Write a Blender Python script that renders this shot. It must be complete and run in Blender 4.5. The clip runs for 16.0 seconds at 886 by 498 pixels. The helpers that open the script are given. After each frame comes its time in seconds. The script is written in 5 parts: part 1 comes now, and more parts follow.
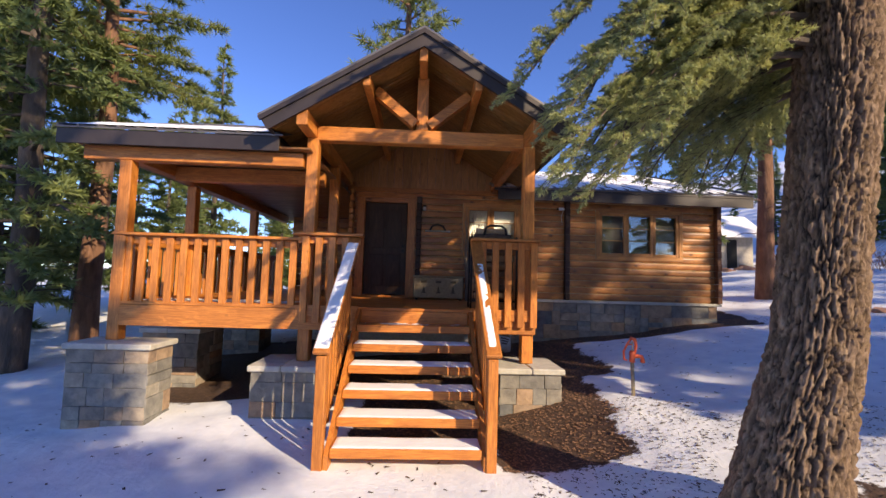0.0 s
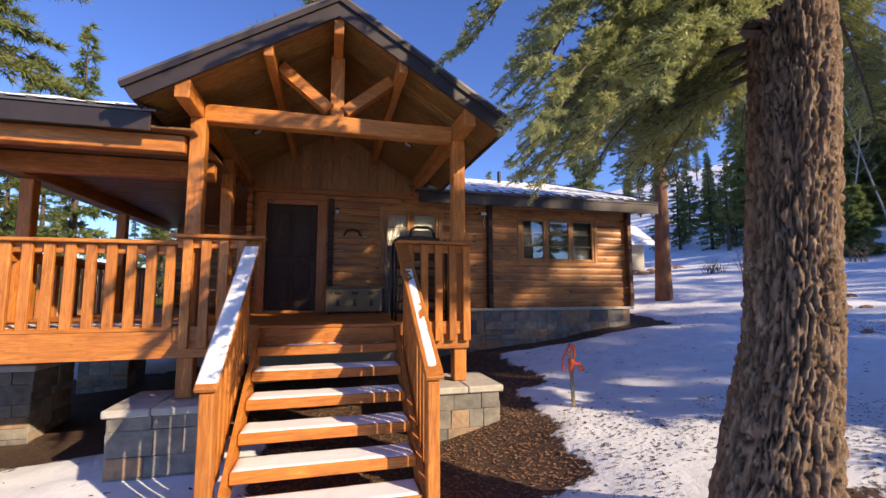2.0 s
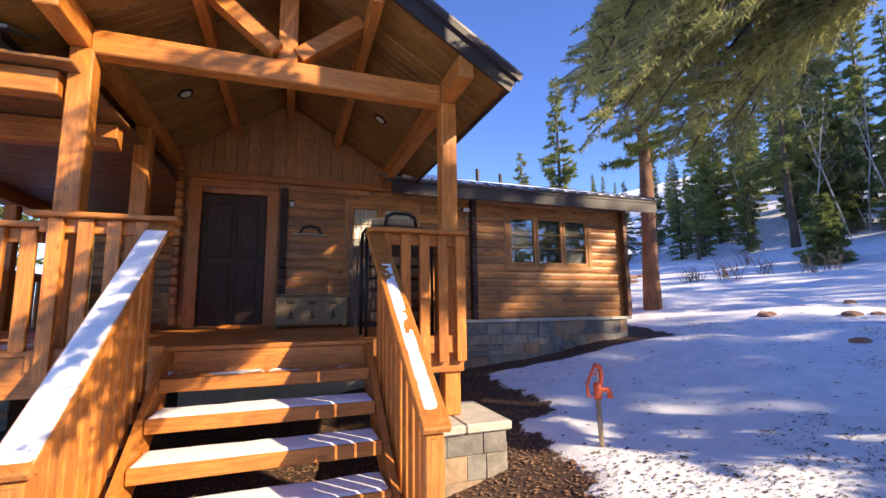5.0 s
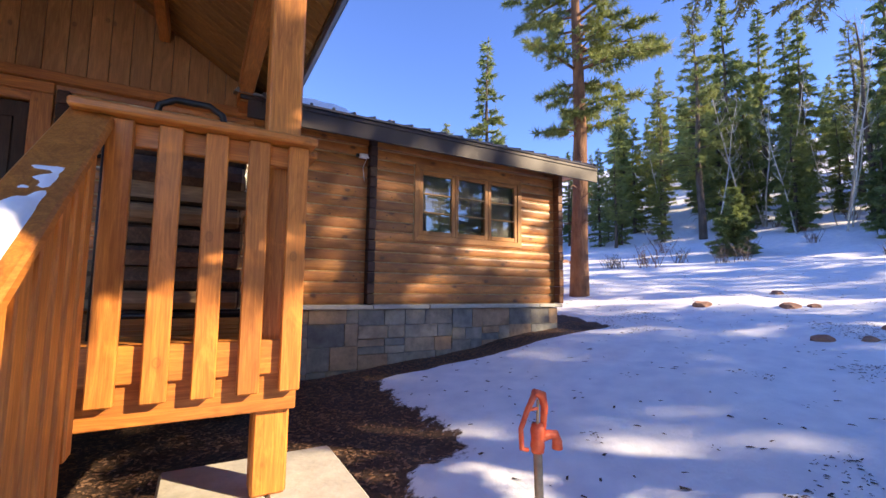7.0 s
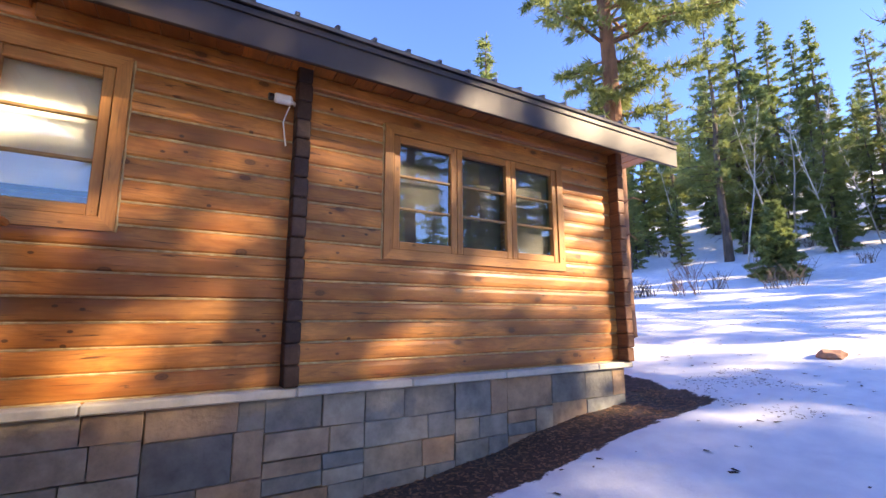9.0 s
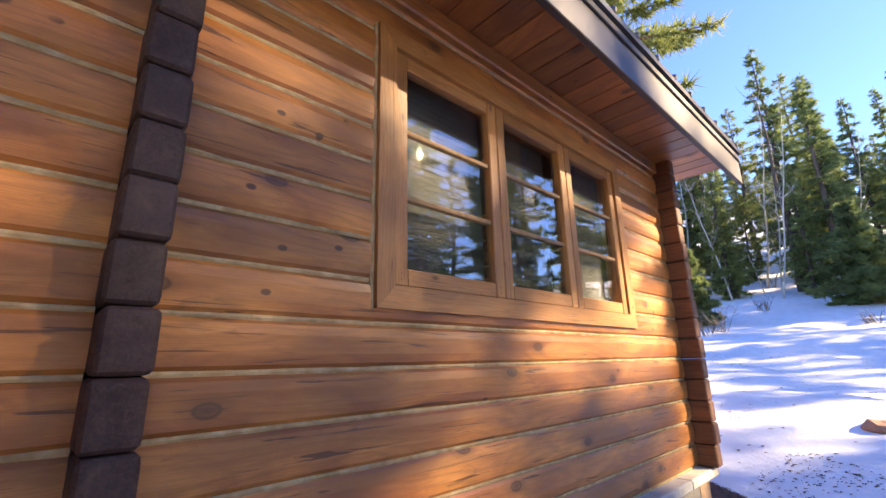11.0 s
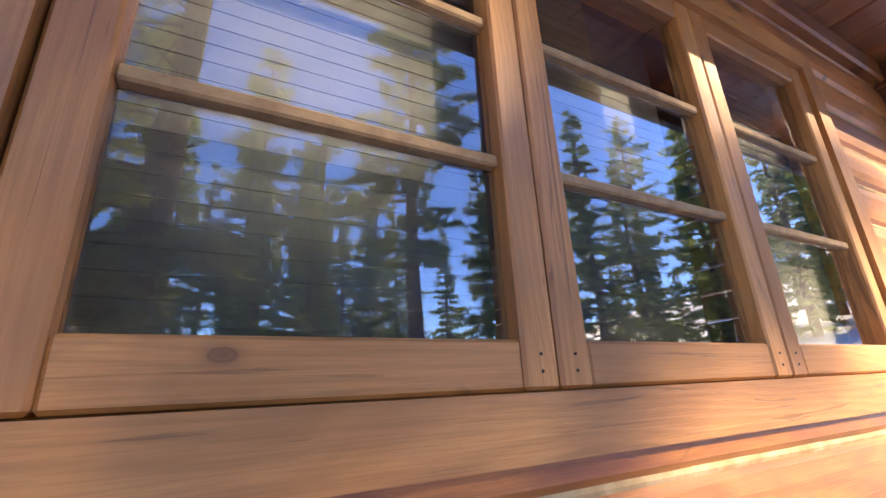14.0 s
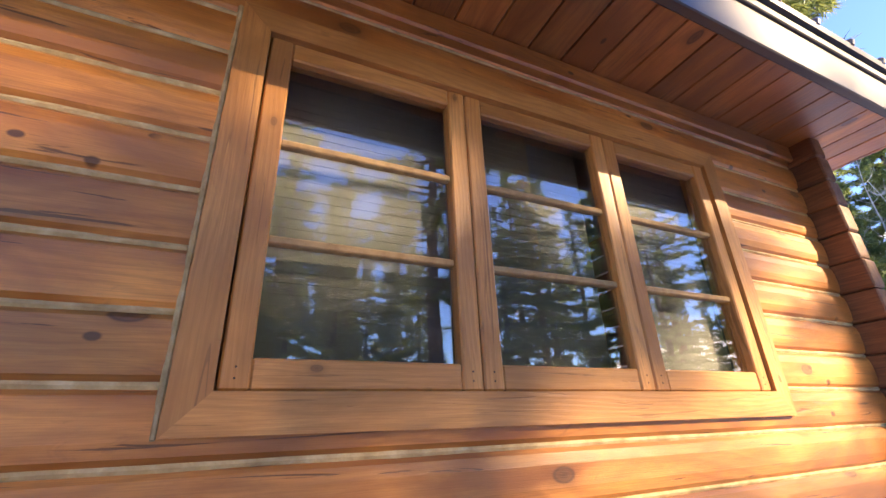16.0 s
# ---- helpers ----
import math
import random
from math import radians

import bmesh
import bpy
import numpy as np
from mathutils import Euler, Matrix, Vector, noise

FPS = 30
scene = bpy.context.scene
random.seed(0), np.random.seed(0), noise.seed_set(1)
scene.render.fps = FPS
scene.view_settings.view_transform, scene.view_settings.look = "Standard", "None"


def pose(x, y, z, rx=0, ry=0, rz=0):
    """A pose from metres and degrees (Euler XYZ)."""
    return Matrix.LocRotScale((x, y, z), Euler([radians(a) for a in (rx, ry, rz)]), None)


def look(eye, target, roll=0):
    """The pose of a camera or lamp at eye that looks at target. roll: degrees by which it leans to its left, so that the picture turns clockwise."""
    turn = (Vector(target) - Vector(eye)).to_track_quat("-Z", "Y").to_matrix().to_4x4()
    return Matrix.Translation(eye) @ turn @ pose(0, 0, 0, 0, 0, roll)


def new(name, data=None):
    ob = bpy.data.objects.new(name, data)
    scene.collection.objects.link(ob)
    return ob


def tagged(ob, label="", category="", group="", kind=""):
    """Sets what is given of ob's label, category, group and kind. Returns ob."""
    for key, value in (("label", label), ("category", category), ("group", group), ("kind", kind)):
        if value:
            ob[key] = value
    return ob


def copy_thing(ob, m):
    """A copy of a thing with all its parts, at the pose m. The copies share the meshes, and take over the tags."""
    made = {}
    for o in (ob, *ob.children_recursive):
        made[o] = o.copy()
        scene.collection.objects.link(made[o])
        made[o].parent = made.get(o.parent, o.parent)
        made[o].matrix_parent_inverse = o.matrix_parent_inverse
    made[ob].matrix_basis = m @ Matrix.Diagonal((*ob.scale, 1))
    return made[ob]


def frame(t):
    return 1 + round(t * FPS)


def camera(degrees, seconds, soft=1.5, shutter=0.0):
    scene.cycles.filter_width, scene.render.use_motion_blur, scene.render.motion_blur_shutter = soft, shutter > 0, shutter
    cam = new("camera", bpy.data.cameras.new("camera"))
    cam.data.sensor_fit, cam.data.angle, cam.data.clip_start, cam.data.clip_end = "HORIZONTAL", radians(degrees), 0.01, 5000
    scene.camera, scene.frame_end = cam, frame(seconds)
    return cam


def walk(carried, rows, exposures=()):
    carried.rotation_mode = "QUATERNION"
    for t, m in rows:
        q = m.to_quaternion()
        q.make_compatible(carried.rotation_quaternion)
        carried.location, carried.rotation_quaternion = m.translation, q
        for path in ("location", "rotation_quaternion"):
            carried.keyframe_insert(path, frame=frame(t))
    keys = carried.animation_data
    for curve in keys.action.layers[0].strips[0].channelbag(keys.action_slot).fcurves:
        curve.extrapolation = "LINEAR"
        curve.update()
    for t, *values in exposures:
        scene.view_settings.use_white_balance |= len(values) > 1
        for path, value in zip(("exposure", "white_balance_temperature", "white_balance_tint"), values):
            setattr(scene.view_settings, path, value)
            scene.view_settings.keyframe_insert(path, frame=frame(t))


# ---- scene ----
cam = camera(91.5, 16.0, soft=1.5)
METRES, EYE, TILT, LEAN, TURN = 10.2, 1.75, 0.0, 0.0, -2.4
ROWS = [
    (0.0, 0.0, 0.0, 0.0, -0.12, 4.05, -1.66),
    (0.5, 0.0105, 0.0125, 0.0012, -4.54, 4.26, -1.2),
    (1.0, 0.0065, 0.0268, -0.0003, -6.02, 4.36, -0.57),
    (1.5, -0.0036, 0.0438, -0.0014, -11.8, 5.22, -0.81),
    (2.0, -0.0133, 0.0666, -0.0049, -12.1, 5.87, 0.16),
    (2.5, -0.0276, 0.083, -0.0093, -12.28, 7.24, 0.7),
    (3.0, -0.0444, 0.0913, -0.0095, -12.9, 7.67, 0.28),
    (5.5, 0.0062, 0.2145, -0.0134, -20.24, 7.18, 1.19),
    (6.0, 0.0217, 0.2453, -0.0178, -25.94, 4.95, -0.01),
    (6.5, 0.0519, 0.2871, -0.0174, -26.51, 4.88, -0.4),
    (7.0, 0.0848, 0.3334, -0.0129, -26.97, 5.33, -0.73),
    (7.5, 0.1275, 0.379, -0.0113, -27.45, 6.71, -1.2),
    (8.0, 0.159, 0.4367, -0.0111, -26.94, 7.52, -0.47),
    (8.5, 0.1813, 0.4951, -0.0027, -26.37, 8.08, -0.04),
    (11.0, 0.2273, 0.7169, 0.0318, -40.45, 14.67, 1.27),
    (11.5, 0.2482, 0.7479, 0.0349, -41.26, 15.96, 2.34),
    (12.0, 0.2703, 0.7704, 0.0425, -41.25, 16.69, 5.22),
    (12.5, 0.2897, 0.7895, 0.0496, -42.04, 17.04, 5.08),
    (13.0, 0.2988, 0.7941, 0.0533, -38.4, 17.47, 5.55),
    (13.5, 0.3098, 0.7883, 0.0542, -28.56, 18.02, 3.43),
    (14.0, 0.3164, 0.7831, 0.0546, -25.32, 18.38, 2.68),
    (14.5, 0.3108, 0.7769, 0.0557, -24.79, 20.09, 2.87),
    (15.0, 0.3025, 0.7693, 0.0565, -24.8, 21.77, 2.83),
    (15.5, 0.3007, 0.7565, 0.0567, -24.26, 22.74, 2.99),
    (16.0, 0.3057, 0.7375, 0.0464, -22.23, 23.0, 2.16),
]
walk(cam, [(t, pose(0, 0, EYE, TILT, LEAN, TURN) @ pose(METRES * x, METRES * y, METRES * z, 90 + pitch, roll, yaw)) for t, x, y, z, yaw, pitch, roll in ROWS],
     exposures=[(0.0, 0.72, 7000, 10), (3.0, 0.9, 7000, 10), (5.5, 1.36, 7100, 10), (7.0, 1.55, 7300, 10), (8.5, 2.1, 7400, 10), (11.0, 2.15, 7900, 10), (12.0, 2.35, 7500, 10), (13.0, 2.48, 6800, 10), (13.5, 2.48, 6900, 10), (15.0, 2.5, 7700, 10), (16.0, 2.4, 8100, 10)])

# ---- light ----
TO_SUN = Vector((0.575, -0.682, 0.452)).normalized()
world = bpy.data.worlds.new("world")
scene.world = world
world.use_nodes = True
wn = world.node_tree.nodes
sky = wn.new("ShaderNodeTexSky")
sky.sky_type = "NISHITA"
sky.sun_disc = False
sky.sun_elevation = math.asin(TO_SUN.z)
sky.sun_rotation = math.atan2(TO_SUN.x, TO_SUN.y)
sky.altitude = 2200
sky.air_density = 1.0
sky.dust_density = 0.05
sky.ozone_density = 5.0
tone = wn.new("ShaderNodeHueSaturation")
tone.inputs["Hue"].default_value = 0.516
tone.inputs["Saturation"].default_value = 1.1
tone.inputs["Value"].default_value = 1.15
world.node_tree.links.new(sky.outputs[0], tone.inputs["Color"])
world.node_tree.links.new(tone.outputs[0], wn["Background"].inputs[0])
wn["Background"].inputs[1].default_value = 0.138
sun_data = bpy.data.lights.new("sun", "SUN")
sun_data.energy = 4.3
sun_data.angle = radians(0.6)
sun_data.color = (1.0, 0.82, 0.6)
sun = new("sun", sun_data)
sun.matrix_basis = look((0, 0, 0), -TO_SUN)

# ---- materials ----
def material(name):
    m = bpy.data.materials.new(name)
    m.use_nodes = True
    nt = m.node_tree
    return m, nt, nt.nodes["Principled BSDF"]


def node(nt, kind, **values):
    n = nt.nodes.new(kind)
    for key, value in values.items():
        n.inputs[key.replace("_", " ")].default_value = value
    return n


def coords(nt, scale, random_shift=True):
    """Object coordinates, scaled, shifted by a random amount for each object."""
    tc = nt.nodes.new("ShaderNodeTexCoord")
    mp = nt.nodes.new("ShaderNodeMapping")
    mp.inputs["Scale"].default_value = scale
    nt.links.new(tc.outputs["Object"], mp.inputs["Vector"])
    if random_shift:
        oi = nt.nodes.new("ShaderNodeObjectInfo")
        mu = nt.nodes.new("ShaderNodeVectorMath")
        mu.operation = "MULTIPLY_ADD"
        mu.inputs[1].default_value = (37.0, 53.0, 71.0)
        nt.links.new(oi.outputs["Random"], mu.inputs[0])
        nt.links.new(mp.outputs[0], mu.inputs[2])
        return mu.outputs[0]
    return mp.outputs[0]


def ramp(nt, src, stops):
    r = nt.nodes.new("ShaderNodeValToRGB")
    el = r.color_ramp.elements
    while len(el) < len(stops):
        el.new(0.5)
    for e, (p, c) in zip(el, stops):
        e.position, e.color = p, (*c, 1) if len(c) == 3 else c
    nt.links.new(src, r.inputs[0])
    return r.outputs[0]


def mixed(nt, a, b, fac, blend="MIX"):
    m = nt.nodes.new("ShaderNodeMix")
    m.data_type, m.blend_type = "RGBA", blend
    for sock, v in ((m.inputs[6], a), (m.inputs[7], b), (m.inputs[0], fac)):
        if isinstance(v, (int, float)):
            sock.default_value = v
        elif isinstance(v, tuple):
            sock.default_value = (*v, 1)
        else:
            nt.links.new(v, sock)
    return m.outputs[2]


def bump(nt, bsdf, height, strength, dist):
    b = nt.nodes.new("ShaderNodeBump")
    b.inputs["Strength"].default_value = strength
    b.inputs["Distance"].default_value = dist
    nt.links.new(height, b.inputs["Height"])
    nt.links.new(b.outputs[0], bsdf.inputs["Normal"])


def wood(name, dark, light, axis="x", rough=0.5, coat=0.0, knots=0.6, vary=0.25, fine=60.0):
    """Stained timber: fine grain along one axis, wavy bands, blotches, ringed knots, a tone of its own for each board."""
    m, nt, b = material(name)
    k = "xyz".index(axis)

    def grain(across, along, detail, rough_n, warp):
        sc = [across] * 3
        sc[k] = along
        n = node(nt, "ShaderNodeTexNoise", Scale=1.0, Detail=detail, Roughness=rough_n, Distortion=warp)
        nt.links.new(coords(nt, tuple(sc)), n.inputs["Vector"])
        return n.outputs[0]

    fibre = grain(fine * 3.2, 5.0, 4.0, 0.6, 0.2)
    band = grain(fine * 0.5, 2.2, 5.0, 0.6, 2.4)
    blotch = grain(9.0, 2.6, 6.0, 0.62, 1.0)
    middle = tuple(0.5 * (p + q) for p, q in zip(dark, light))
    col = ramp(nt, band, [(0.3, dark), (0.5, middle), (0.7, light)])
    col = mixed(nt, col, tuple(c * 0.72 for c in dark), ramp(nt, fibre, [(0.4, (0.4, 0.4, 0.4)), (0.6, (0, 0, 0))]))
    col = mixed(nt, col, tuple(c * 0.55 for c in dark), ramp(nt, blotch, [(0.52, (0, 0, 0)), (0.74, (0.6, 0.6, 0.6))]))
    col = mixed(nt, col, tuple(min(1, c * 1.18) for c in light), ramp(nt, blotch, [(0.28, (0.7, 0.7, 0.7)), (0.44, (0, 0, 0))]))
    if knots:
        sk = [7.5] * 3
        sk[k] = 5.2
        vo = node(nt, "ShaderNodeTexVoronoi", Scale=1.0)
        nt.links.new(coords(nt, tuple(sk)), vo.inputs["Vector"])
        ring = ramp(nt, vo.outputs["Distance"], [(0.0, (0.9,) * 3), (0.06, (0.5,) * 3), (0.095, (0.95,) * 3), (0.125, (0.25,) * 3), (0.22, (0, 0, 0))])
        amount = nt.nodes.new("ShaderNodeMath")
        amount.operation = "MULTIPLY"
        amount.inputs[1].default_value = knots
        nt.links.new(ring, amount.inputs[0])
        col = mixed(nt, col, tuple(c * 0.3 for c in dark), amount.outputs[0])
    oi = nt.nodes.new("ShaderNodeObjectInfo")
    tone = ramp(nt, oi.outputs["Random"], [(0.0, (1 - vary,) * 3), (1.0, (1.0, 1.0, 1.0))])
    col = mixed(nt, col, tone, 1.0, "MULTIPLY")
    nt.links.new(col, b.inputs["Base Color"])
    rr = ramp(nt, blotch, [(0.3, (rough - 0.1,) * 3), (0.7, (rough + 0.15,) * 3)])
    nt.links.new(rr, b.inputs["Roughness"])
    b.inputs["Coat Weight"].default_value = coat
    b.inputs["Coat Roughness"].default_value = 0.3
    bump(nt, b, fibre, 0.35, 0.002)
    return m


def board_wood(name, dark, light, along="x", across="z", rough=0.45, coat=0.2, vary=0.3, knots=1.0, knot_size=1.0, wear=0.5, line=150.0):
    """Varnished softwood: soft blotches, faint cathedral grain lines, scattered dark knots with a halo, small checks and specks."""
    m, nt, b = material(name)
    tc = nt.nodes.new("ShaderNodeTexCoord")
    sp = nt.nodes.new("ShaderNodeSeparateXYZ")
    nt.links.new(tc.outputs["Object"], sp.inputs[0])
    oi = nt.nodes.new("ShaderNodeObjectInfo")

    def calc(op, *vals):
        n = nt.nodes.new("ShaderNodeMath")
        n.operation = op
        for sock, v in zip(n.inputs, vals):
            if isinstance(v, (int, float)):
                sock.default_value = v
            else:
                nt.links.new(v, sock)
        return n.outputs[0]

    third = sp.outputs["xyz".replace(along, "").replace(across, "").upper()]
    a = calc("MULTIPLY_ADD", oi.outputs["Random"], 61.0, sp.outputs[along.upper()])
    c = calc("MULTIPLY_ADD", oi.outputs["Random"], 23.0, calc("MULTIPLY_ADD", third, 0.6, sp.outputs[across.upper()]))

    def at(sa, sc, shift=0.0):
        cb = nt.nodes.new("ShaderNodeCombineXYZ")
        nt.links.new(calc("MULTIPLY_ADD", a, sa, shift), cb.inputs[0])
        nt.links.new(calc("MULTIPLY", c, sc), cb.inputs[1])
        return cb.outputs[0]

    def soft(sa, sc, detail, roughness, warp=0.0, shift=0.0):
        n = node(nt, "ShaderNodeTexNoise", Scale=1.0, Detail=detail, Roughness=roughness, Distortion=warp)
        n.noise_dimensions = "2D"
        nt.links.new(at(sa, sc, shift), n.inputs["Vector"])
        return n.outputs[0]

    def spots(sa, sc, stops, shift):
        v = node(nt, "ShaderNodeTexVoronoi", Scale=1.0)
        v.voronoi_dimensions = "2D"
        nt.links.new(at(sa, sc, shift), v.inputs["Vector"])
        return ramp(nt, v.outputs["Distance"], stops)

    blotch = soft(3.2, 9.0, 5.0, 0.55, 0.4)
    patch = soft(1.1, 3.5, 3.0, 0.5, 0.0, 40.0)
    fibre = soft(9.0, 420.0, 3.0, 0.6, 0.2, 7.0)
    bend = soft(1.3, 7.0, 2.0, 0.5, 0.0, 13.0)
    rings = calc("MULTIPLY_ADD", calc("SINE", calc("MULTIPLY_ADD", bend, 42.0, calc("MULTIPLY", c, line))), 0.5, 0.5)
    middle = tuple(0.5 * (p + q) for p, q in zip(dark, light))
    col = ramp(nt, blotch, [(0.3, dark), (0.5, middle), (0.68, light)])
    col = mixed(nt, col, tuple(v * 0.62 for v in dark), ramp(nt, patch, [(0.48, (0, 0, 0)), (0.68, (0.75,) * 3)]))
    col = mixed(nt, col, tuple(v * 0.7 for v in dark), ramp(nt, rings, [(0.55, (0, 0, 0)), (1.0, (0.3,) * 3)]))
    col = mixed(nt, col, tuple(v * 0.7 for v in dark), ramp(nt, fibre, [(0.38, (0.3,) * 3), (0.58, (0, 0, 0))]))
    k = 0.82 * knot_size
    core = spots(1.5, 2.7, [(0.0, (0.95,) * 3), (0.035 * k, (0.75,) * 3), (0.05 * k, (0.95,) * 3), (0.062 * k, (0.35,) * 3), (0.13 * k, (0, 0, 0))], 3.0)
    col = mixed(nt, col, tuple(v * 0.22 for v in dark), calc("MULTIPLY", core, knots))
    small = spots(5.0, 8.0, [(0.05, (0.9,) * 3), (0.075, (0, 0, 0))], 17.0)
    gate = ramp(nt, soft(1.6, 2.6, 1.0, 0.5, 0.0, 90.0), [(0.6, (0, 0, 0)), (0.64, (1, 1, 1))])
    col = mixed(nt, col, tuple(v * 0.2 for v in dark), calc("MULTIPLY", calc("MULTIPLY", small, gate), knots))
    crack = ramp(nt, soft(2.6, 60.0, 4.0, 0.6, 0.6, 55.0), [(0.655, (0, 0, 0)), (0.69, (wear,) * 3)])
    col = mixed(nt, col, tuple(v * 0.25 for v in dark), crack)
    scuff = ramp(nt, soft(6.0, 26.0, 7.0, 0.75, 0.8, 71.0), [(0.58, (0, 0, 0)), (0.72, (wear * 0.6,) * 3)])
    col = mixed(nt, col, (dark[0] * 0.62, dark[1] * 0.66, dark[2] * 0.9), scuff)
    tone = ramp(nt, oi.outputs["Random"], [(0.0, (1 - vary,) * 3), (0.5, (1 - vary * 0.3, 1 - vary * 0.45, 1 - vary * 0.6)), (1.0, (1.0, 1.0, 1.0))])
    col = mixed(nt, col, tone, 1.0, "MULTIPLY")
    nt.links.new(col, b.inputs["Base Color"])
    nt.links.new(ramp(nt, blotch, [(0.3, (rough - 0.08,) * 3), (0.7, (rough + 0.14,) * 3)]), b.inputs["Roughness"])
    b.inputs["Coat Weight"].default_value = coat
    b.inputs["Coat Roughness"].default_value = 0.28
    bump(nt, b, calc("SUBTRACT", calc("MULTIPLY_ADD", rings, 0.25, calc("MULTIPLY", fibre, 0.5)), crack), 0.4, 0.002)
    return m


CEDAR_D, CEDAR_L = (0.42, 0.128, 0.02), (0.78, 0.30, 0.058)
cedar = {a: wood("stained_cedar_" + a, CEDAR_D, CEDAR_L, a, 0.5, 0.1, 0.5) for a in "xyz"}
LOG_D, LOG_L = (0.4, 0.136, 0.028), (0.76, 0.318, 0.072)
log_wood = board_wood("stained_log", LOG_D, LOG_L, "x", "z", 0.44, 0.25, 0.4, 1.0, 1.0, 0.85)
log_wood_y = board_wood("stained_log_y", LOG_D, LOG_L, "y", "z", 0.48, 0.12, 0.3)
pine_z = wood("knotty_pine", (0.38, 0.155, 0.04), (0.62, 0.3, 0.09), "z", 0.5, 0.1, 0.85, 0.25, 45.0)
pine_y = wood("knotty_pine_y", (0.44, 0.175, 0.045), (0.7, 0.33, 0.1), "y", 0.5, 0.1, 0.6, 0.25, 45.0)
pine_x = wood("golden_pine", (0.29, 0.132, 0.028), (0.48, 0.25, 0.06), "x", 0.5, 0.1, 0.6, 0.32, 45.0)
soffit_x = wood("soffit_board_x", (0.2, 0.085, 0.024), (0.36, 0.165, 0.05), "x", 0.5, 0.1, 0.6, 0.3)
soffit_wood = board_wood("soffit_board", (0.33, 0.11, 0.025), (0.6, 0.23, 0.055), "y", "x", 0.42, 0.25, 0.4, 1.0, 1.0, 0.4)
TRIM_D, TRIM_L = (0.4, 0.16, 0.04), (0.65, 0.298, 0.086)
trim_x = board_wood("window_trim", TRIM_D, TRIM_L, "x", "z", 0.5, 0.1, 0.16, 0.8, 0.4, 0.5, 420.0)
trim_z = board_wood("window_trim_z", TRIM_D, TRIM_L, "z", "x", 0.5, 0.1, 0.16, 0.8, 0.4, 0.5, 420.0)
end_wood = wood("corner_log_end", (0.11, 0.042, 0.018), (0.27, 0.11, 0.042), "y", 0.6, 0.05, 0.0, 0.3, 90.0)
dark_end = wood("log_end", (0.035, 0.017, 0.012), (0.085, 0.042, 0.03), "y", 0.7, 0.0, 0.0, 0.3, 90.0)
door_wood = wood("dark_door", (0.03, 0.014, 0.008), (0.07, 0.034, 0.018), "z", 0.6, 0.0, 0.0, 0.1)
fire_bark = wood("firewood_bark", (0.06, 0.035, 0.022), (0.17, 0.10, 0.06), "y", 0.9, 0.0, 0.0, 0.4, 40.0)
fire_split = wood("firewood_split", (0.20, 0.12, 0.06), (0.42, 0.28, 0.15), "x", 0.85, 0.0, 0.0, 0.4, 60.0)
fire_end = wood("firewood_end", (0.36, 0.22, 0.11), (0.6, 0.42, 0.24), "y", 0.8, 0.0, 0.0, 0.4, 90.0)


def rough_mat(name, stops, scale, rough=0.8, bump_amount=0.3, bump_dist=0.01, metal=0.0, per_object=None, detail=6.0, stretch=(1, 1, 1)):
    m, nt, b = material(name)
    v = coords(nt, stretch)
    n = node(nt, "ShaderNodeTexNoise", Scale=scale, Detail=detail, Roughness=0.62)
    nt.links.new(v, n.inputs["Vector"])
    col = ramp(nt, n.outputs[0], stops)
    if per_object:
        oi = nt.nodes.new("ShaderNodeObjectInfo")
        col = mixed(nt, col, ramp(nt, oi.outputs["Random"], per_object), 1.0, "MULTIPLY")
    nt.links.new(col, b.inputs["Base Color"])
    b.inputs["Roughness"].default_value = rough
    b.inputs["Metallic"].default_value = metal
    n2 = node(nt, "ShaderNodeTexNoise", Scale=scale * 4, Detail=5.0)
    nt.links.new(v, n2.inputs["Vector"])
    bump(nt, b, n2.outputs[0], bump_amount, bump_dist)
    return m


def leaf_mat(name, stops, scale, rough, _bump=0.0):
    """Needles: a green that varies from tuft to tuft, letting some light through."""
    m, nt, b = material(name)
    n = node(nt, "ShaderNodeTexNoise", Scale=scale, Detail=5.0, Roughness=0.65)
    nt.links.new(coords(nt, (1, 1, 1)), n.inputs["Vector"])
    col = ramp(nt, n.outputs[0], stops)
    nt.links.new(col, b.inputs["Base Color"])
    b.inputs["Roughness"].default_value = rough
    tr = nt.nodes.new("ShaderNodeBsdfTranslucent")
    nt.links.new(col, tr.inputs["Color"])
    mx = nt.nodes.new("ShaderNodeMixShader")
    mx.inputs[0].default_value = 0.45
    nt.links.new(b.outputs[0], mx.inputs[1])
    nt.links.new(tr.outputs[0], mx.inputs[2])
    nt.links.new(mx.outputs[0], nt.nodes["Material Output"].inputs["Surface"])
    return m


stone = rough_mat("ashlar_stone", [(0.3, (0.2, 0.19, 0.175)), (0.5, (0.33, 0.31, 0.275)), (0.7, (0.46, 0.43, 0.37))], 7.0, 0.85, 0.5, 0.012,
                  per_object=[(0.0, (0.42, 0.45, 0.50)), (0.22, (0.75, 0.72, 0.68)), (0.4, (0.55, 0.60, 0.66)), (0.55, (1.0, 0.93, 0.82)), (0.72, (0.95, 0.66, 0.47)), (0.85, (0.62, 0.60, 0.58)), (1.0, (0.98, 0.95, 0.9))])
mortar = rough_mat("mortar", [(0.3, (0.26, 0.245, 0.22)), (0.7, (0.4, 0.37, 0.33))], 20.0, 0.95)
cap_stone = rough_mat("cap_stone", [(0.3, (0.40, 0.38, 0.33)), (0.7, (0.56, 0.53, 0.46))], 9.0, 0.8, 0.4, 0.008)
